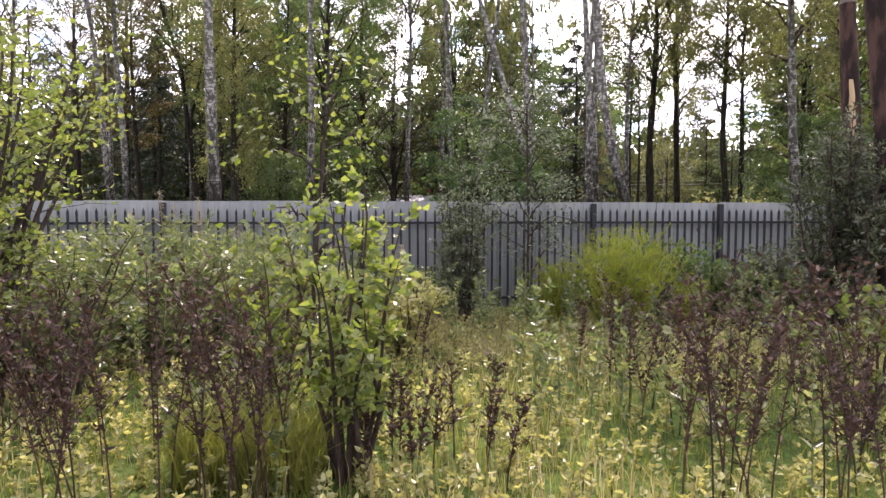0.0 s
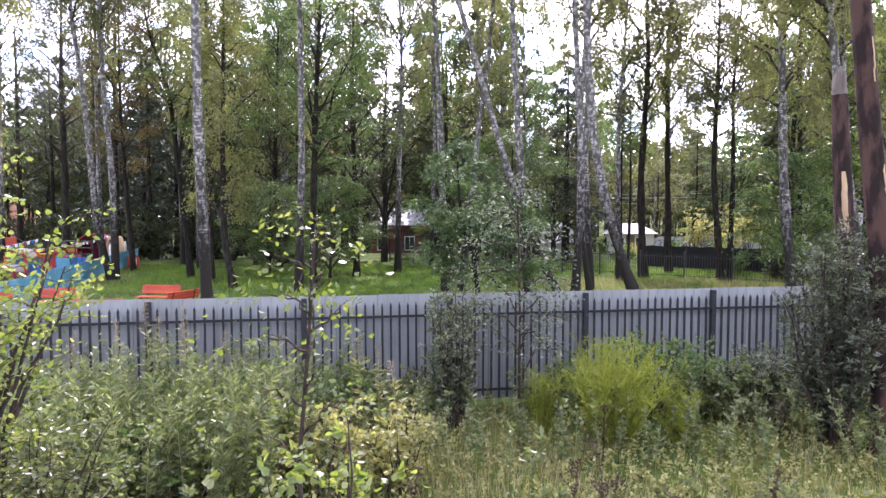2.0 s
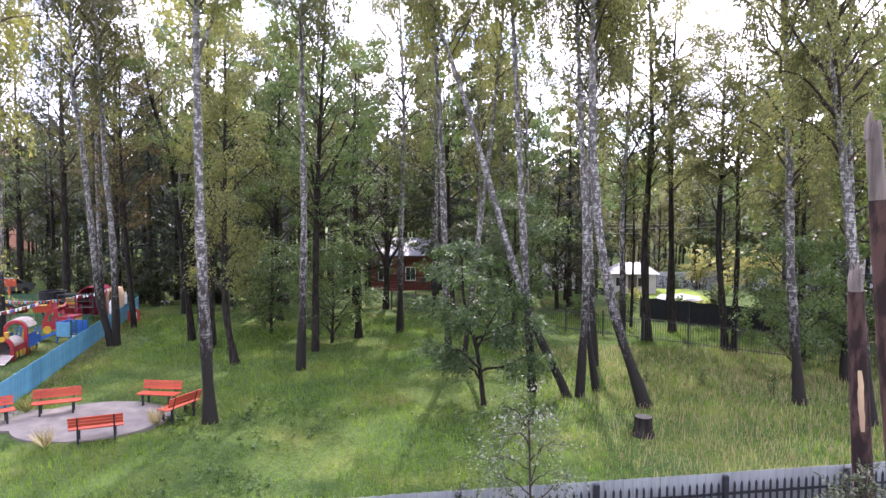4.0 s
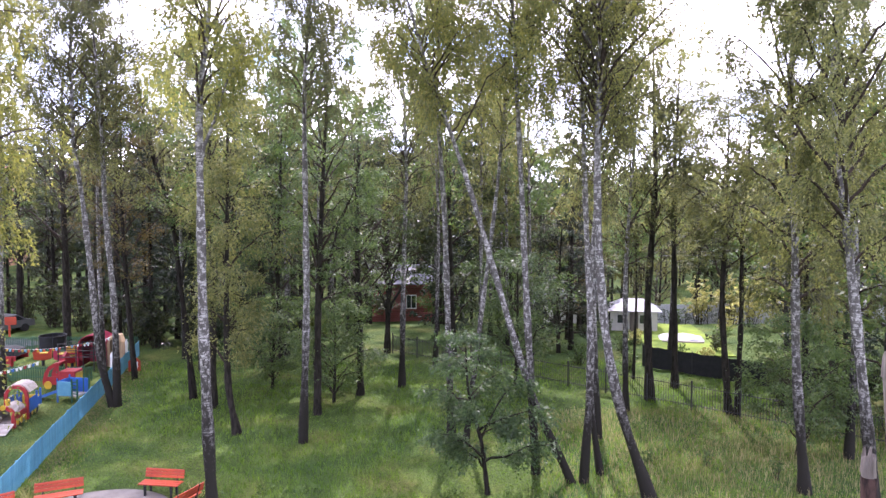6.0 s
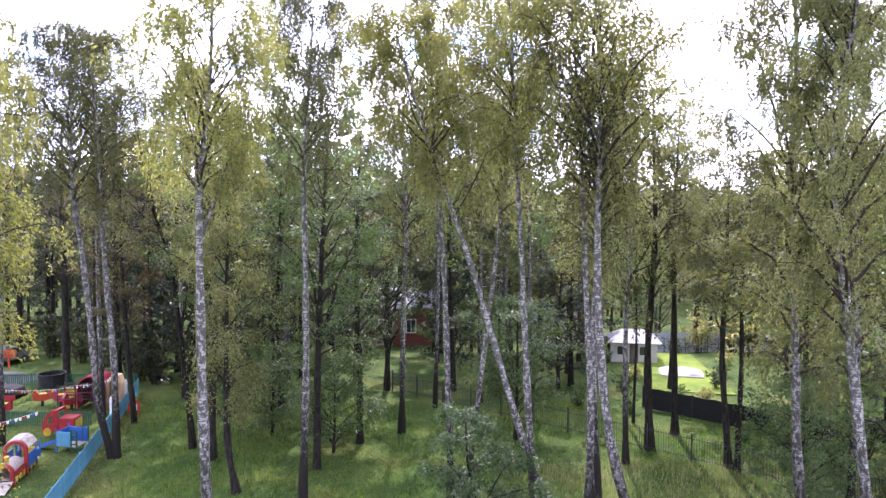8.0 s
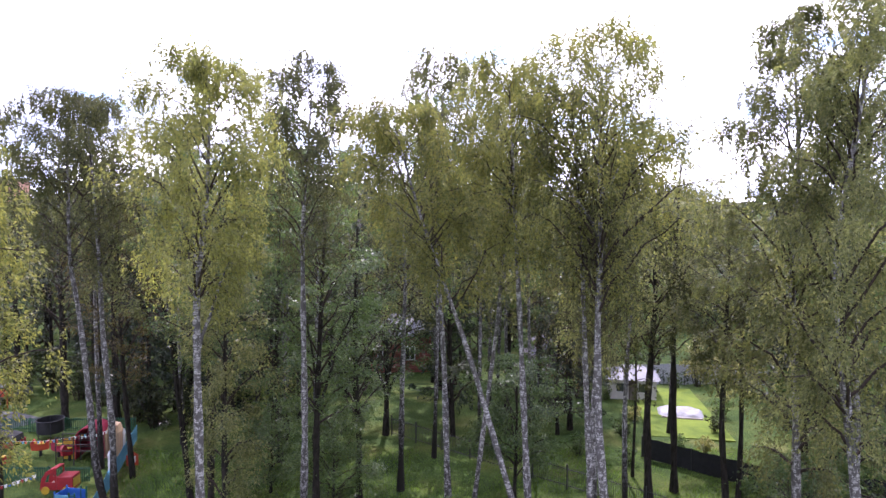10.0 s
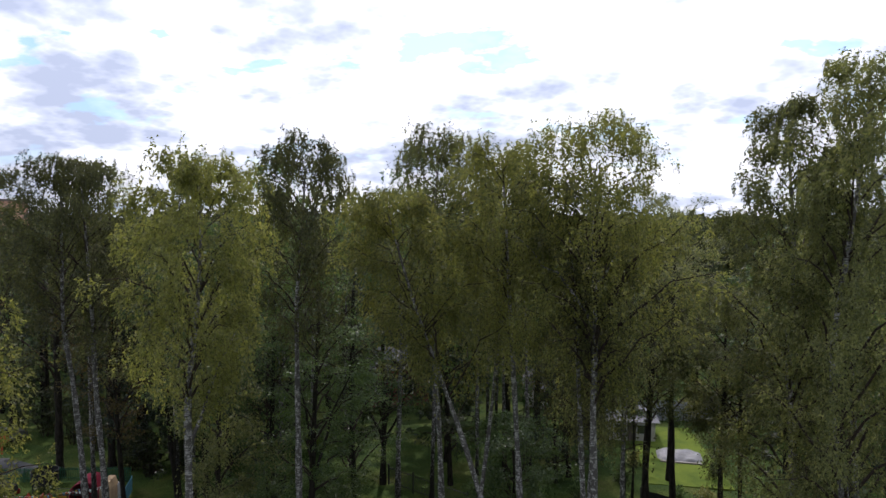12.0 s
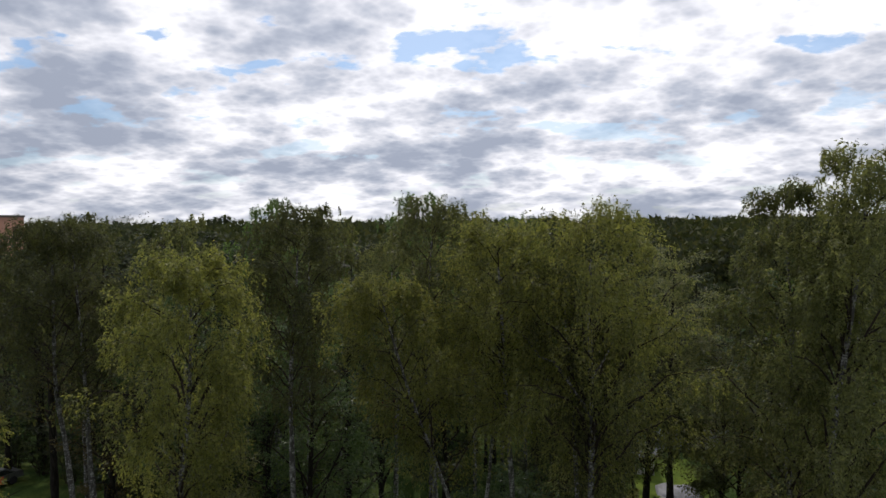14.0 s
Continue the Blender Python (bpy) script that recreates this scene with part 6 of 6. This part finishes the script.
# ---- gardens and houses ----
flat_patch("garden_lawn", [(15.0, 46.5), (20.6, 45.3), (22.6, 58.5), (17.5, 59.5)], 0.07, LAWN, "bright mown garden lawn", "lawn")


def red_house():
    root = thing("red_house", -3.4, 73.0, -2.0, 4, "red boarded house with a pale metal roof", "house")
    w, d, h = 3.6, 6.0, 4.3
    put("wall_core", box(-w, 0.05, -0.2, w, d, h), MORTAR, root)
    me = bpy.data.meshes.new("board")
    bm = rod((-w - 0.12, 0, 0), (w + 0.12, 0, 0), 0.105, 8)
    bm.to_mesh(me)
    bm.free()
    me.materials.append(BRICK)
    for k in range(22):
        o = new("board", me)
        o.parent = root
        o.matrix_basis = pose(0, 0.02, 0.1 + k * 0.2)
    for sx in (0.6, -2.4):
        win = put("window", box(sx - 0.5, -0.14, 1.5, sx + 0.5, -0.06, 2.9), GLASS, root)
        for a in ((sx - 0.58, 1.42, sx - 0.48, 2.98), (sx + 0.48, 1.42, sx + 0.58, 2.98), (sx - 0.48, 1.42, sx + 0.48, 1.52), (sx - 0.48, 2.88, sx + 0.48, 2.98), (sx - 0.03, 1.52, sx + 0.03, 2.88)):
            put("frame", box(a[0], -0.19, a[1], a[2], -0.1, a[3]), WHITE, win)
    put("roof", prism([(-0.7, 4.15), (-0.7, 4.25), (3.05, 6.1), (6.7, 4.25), (6.7, 4.15), (3.05, 5.98)], -w - 0.5, w + 0.5), ROOF_WHITE, root).matrix_basis = Matrix(((0, 1, 0, 0), (1, 0, 0, 0), (0, 0, 1, 0), (0, 0, 0, 1)))
    put("gable", prism([(0.1, 4.2), (3.05, 5.85), (5.9, 4.2)], -w, w), BRICK, root).matrix_basis = Matrix(((0, 1, 0, 0), (1, 0, 0, 0), (0, 0, 1, 0), (0, 0, 0, 1)))
    put("chimney", box(1.6, 3.2, 5.4, 2.2, 3.8, 6.9, 0.02), BRICK, root)


red_house()


def pale_house(x, y, turn, w, d, wall, ridge, label):
    root = thing("garden_house", x, y, float(ground_height(x, y)), turn, label, "house", "garden houses")
    put("wall", box(-w, 0, -0.2, w, d, wall), RENDER_WALL, root)
    bm = bmesh.new()
    e = 0.35
    base = [bm.verts.new(p) for p in ((-w - e, -e, wall), (w + e, -e, wall), (w + e, d + e, wall), (-w - e, d + e, wall))]
    top = [bm.verts.new(p) for p in ((-w * 0.45, d / 2, ridge), (w * 0.45, d / 2, ridge))]
    for f in ((0, 1, 5, 4), (1, 2, 5), (2, 3, 4, 5), (3, 0, 4), (3, 2, 1, 0)):
        bm.faces.new([(base + top)[i] for i in f])
    put("roof", bm, ROOF_WHITE, root)
    for sx in (-w * 0.5, w * 0.45):
        win = put("window", box(sx - 0.4, -0.06, 0.7, sx + 0.4, 0.02, 1.4), GLASS, root)
        put("frame", box(sx - 0.45, -0.03, 0.65, sx + 0.45, 0.015, 1.45), WHITE, win)
    put("door", box(-0.35, -0.05, 0, 0.35, 0.02, 1.65), GREY_WOOD, root)


pale_house(16.6, 55.5, -12, 1.9, 3.4, 1.75, 2.6, "small pale garden house with a light hipped roof")
pale_house(13.2, 72.0, -5, 3.0, 5.0, 2.2, 4.4, "pale house with a light roof behind the trees")
pale_house(44.0, 66.0, 20, 4.0, 6.0, 3.2, 6.5, "pale house with a light roof behind the trees")
plank_fence("grey_fence_bay", (18.8, 64.0), (42.0, 60.0), 2.0, 0.28, 0.01, GREY_FENCE, "pale grey sheet fence bay behind a garden", "bays of the grey fence", 2.9)


def pool():
    root = thing("covered_heap", 19.2, 51.8, 0.05, -15, "pale sheeting spread over a low garden heap", "sheeting")
    n = 22
    u = np.linspace(-1, 1, n)
    X, Y = np.meshgrid(u, u)
    Z = 0.32 * np.clip(1 - X ** 2, 0, 1) ** 0.5 * np.clip(1 - Y ** 2, 0, 1) ** 0.5 + 0.09 * np.sin(7 * X + 2 * Y) * np.sin(5 * Y)
    Z[[0, -1]] = 0
    Z[:, [0, -1]] = 0
    b = Bag()
    v = np.stack([X * 1.7, Y * 1.3, Z.clip(0)], -1).reshape(-1, 3)
    i, j = np.meshgrid(np.arange(n - 1), np.arange(n - 1), indexing="ij")
    b.add(v, np.stack([i * n + j, i * n + j + 1, (i + 1) * n + j + 1, (i + 1) * n + j], -1).reshape(-1, 4))
    put("sheet", b, TARP, root)
    put("weight", box(-1.5, -1.7, 0.0, 1.5, -1.5, 0.12, 0.02), PLANK, root)


pool()
for i in range(9):
    tree("thuja", 19.6 + i * 0.95, 62.4 - i * 0.17, [(0, 0), (0, 0.7), (0, 1.5)], 0.03, (0.1, 0.3), DARK_BARK, LEAF_SPRUCE, 260, (0.14, 0.07), "small dark thuja before a pale fence", "thuja", shape="spruce", hang=0.2, limbs=14, twigs=4, seed=600 + i, group="row of thujas", fine=False)
for i, (x, y, h, r, leaf) in enumerate([(20.0, 47.3, 1.9, 0.9, LEAF_DARK), (15.6, 42.6, 1.7, 0.7, LEAF_GREEN), (17.0, 36.6, 1.3, 0.6, LEAF_GREEN), (18.8, 35.0, 1.5, 0.6, LEAF_GREEN), (12.4, 24.4, 1.1, 0.35, LEAF_GREEN), (10.3, 25.6, 0.9, 0.4, LEAF_GREEN), (8.2, 26.2, 0.5, 0.5, LEAF_GREEN), (12.0, 41.5, 1.6, 0.8, LEAF_GREEN), (9.2, 43.0, 1.8, 0.9, LEAF_GREEN), (16.4, 29.4, 2.6, 0.9, LEAF_GREEN), (19.0, 27.5, 3.0, 1.1, LEAF_BIRCH), (22.0, 50.5, 1.6, 0.8, LEAF_GREEN), (24.0, 54.5, 1.8, 1.0, LEAF_WEED), (27.0, 50.0, 2.2, 1.2, LEAF_WEED), (29.0, 56.0, 2.4, 1.3, LEAF_WEED), (23.0, 41.0, 2.0, 1.1, LEAF_GREEN), (26.5, 43.0, 2.4, 1.3, LEAF_WEED), (14.2, 55.5, 1.4, 0.8, LEAF_GREEN), (18.9, 57.5, 1.2, 0.7, LEAF_WEED), (21.5, 59.0, 1.5, 0.9, LEAF_GREEN), (15.0, 50.0, 1.3, 0.8, LEAF_WEED), (13.2, 46.5, 1.7, 0.9, LEAF_GREEN), (17.6, 43.2, 1.3, 0.7, LEAF_WEED), (21.0, 38.5, 1.5, 0.8, LEAF_GREEN)]):
    bush("garden_bush", x, y, h, r, 10 if h > 1.2 else 5, leaf, 620 if h > 1.2 else 160, (0.13, 0.08) if h > 1.2 else (0.08, 0.05), "leafy garden bush near the picket fence", "bush", 200 + i, group="garden bushes")


def power_line():
    root = thing("power_line", 6.0, 74.0, -2.0, 0, "overhead wires on timber poles behind the gardens", "power line")
    for x in (0.0, 34.0):
        pole = put("pole", rod((x, 0, -0.2), (x, 0, 8.2), 0.12, 8, 0.09), GREY_WOOD, root)
        put("crossarm", box(x - 0.05, -0.8, 7.6, x + 0.05, 0.8, 7.72), GREY_WOOD, pole)
    for y, z in ((-0.7, 7.8), (0.0, 8.2), (0.7, 7.8), (0.0, 7.2)):
        b = Bag()
        u = np.linspace(0, 1, 14)
        tube(b, np.stack([34 * u, y + 0 * u, z - 2.4 * u * (1 - u)], 1), [0.014] * 14, 4)
        put("wire", b, WIRE, root)


power_line()


def apartment_block(x, y, w, d, h, floors, cols, label):
    root = thing("apartment_block", x, y, -2.0, 8, label, "apartment building", "far apartment blocks")
    put("wall", box(-w / 2, 0, 0, w / 2, d, h), APARTMENT, root)
    put("parapet", box(-w / 2 - 0.2, -0.2, h, w / 2 + 0.2, d + 0.2, h + 0.5), GREY_WOOD, root)
    fh = h / floors
    for f in range(floors):
        for c in range(cols):
            cx = -w / 2 + (c + 0.5) * w / cols
            win = put("window", box(cx - 0.8, -0.05, f * fh + 0.9, cx + 0.8, 0.02, f * fh + 2.4), GLASS, root)
            put("frame", box(cx - 0.92, -0.025, f * fh + 0.78, cx + 0.92, 0.012, f * fh + 2.52), WHITE, win)


apartment_block(-112, 150, 28, 14, 25.0, 8, 9, "orange brick apartment block above the trees")
for i, (x, y, h) in enumerate([(27.5, 57.5, 4.6), (30.5, 58.0, 5.0), (24.4, 60.8, 4.4), (27.6, 61.2, 5.2), (33.0, 57.0, 4.8)]):
    bush("garden_bush", x, y, h, 1.7, 10, LEAF_WEED, 900, (0.24, 0.16), "tall pale sunlit bush in a garden", "bush", 260 + i, group="pale garden bushes", spread=0.6)
for i, (x, y, h, r) in enumerate([(-20.6, 48.6, 3.9, 1.5), (-18.6, 49.4, 4.3, 1.6), (-22.4, 50.0, 4.2, 1.6), (-16.8, 50.6, 3.4, 1.4), (-14.6, 52.0, 3.6, 1.6), (-19.6, 52.6, 4.6, 1.8), (-24.6, 53.0, 4.2, 1.8), (-27.2, 54.2, 4.0, 1.8), (-30.0, 56.0, 4.4, 1.9), (-33.4, 58.0, 4.4, 1.9), (-11.6, 54.6, 3.4, 1.6), (-37.0, 60.0, 4.6, 2.0), (-41.0, 60.5, 4.6, 2.0)]):
    bush("thicket_bush", x, y, h, r, 12, LEAF_DARK, 1100, (0.22, 0.14), "dark shady bush at the end of the plank fence", "bush", 280 + i, group="thicket behind the playground", spread=0.6, top=0.95)
for i, (x, y, h, r) in enumerate([(-14.0, 51.8, 2.6, 1.3), (-12.2, 52.6, 2.3, 1.2), (-9.6, 53.5, 2.0, 1.1)]):
    bush("hazel_bush", x, y, h, r, 12, LEAF_BRIGHT, 900, (0.2, 0.14), "sunlit green bush behind the trunks", "bush", 290 + i, group="sunlit bushes behind the trunks", spread=0.6, top=0.95)
for i, (x, y, h, r) in enumerate([(18.6, 35.2, 3.4, 1.4), (19.4, 32.0, 3.8, 1.5), (21.6, 33.6, 3.6, 1.6), (22.0, 29.6, 4.0, 1.6), (24.6, 31.6, 4.0, 1.7), (17.4, 33.2, 2.6, 1.1)]):
    bush("garden_bush", x, y, h, r, 14, LEAF_DARK if i % 2 else LEAF_GREEN, 2000, (0.13, 0.085), "dense dark bush behind the steel fence", "bush", 320 + i, group="dark bushes behind the steel fence", spread=0.6, top=0.95)
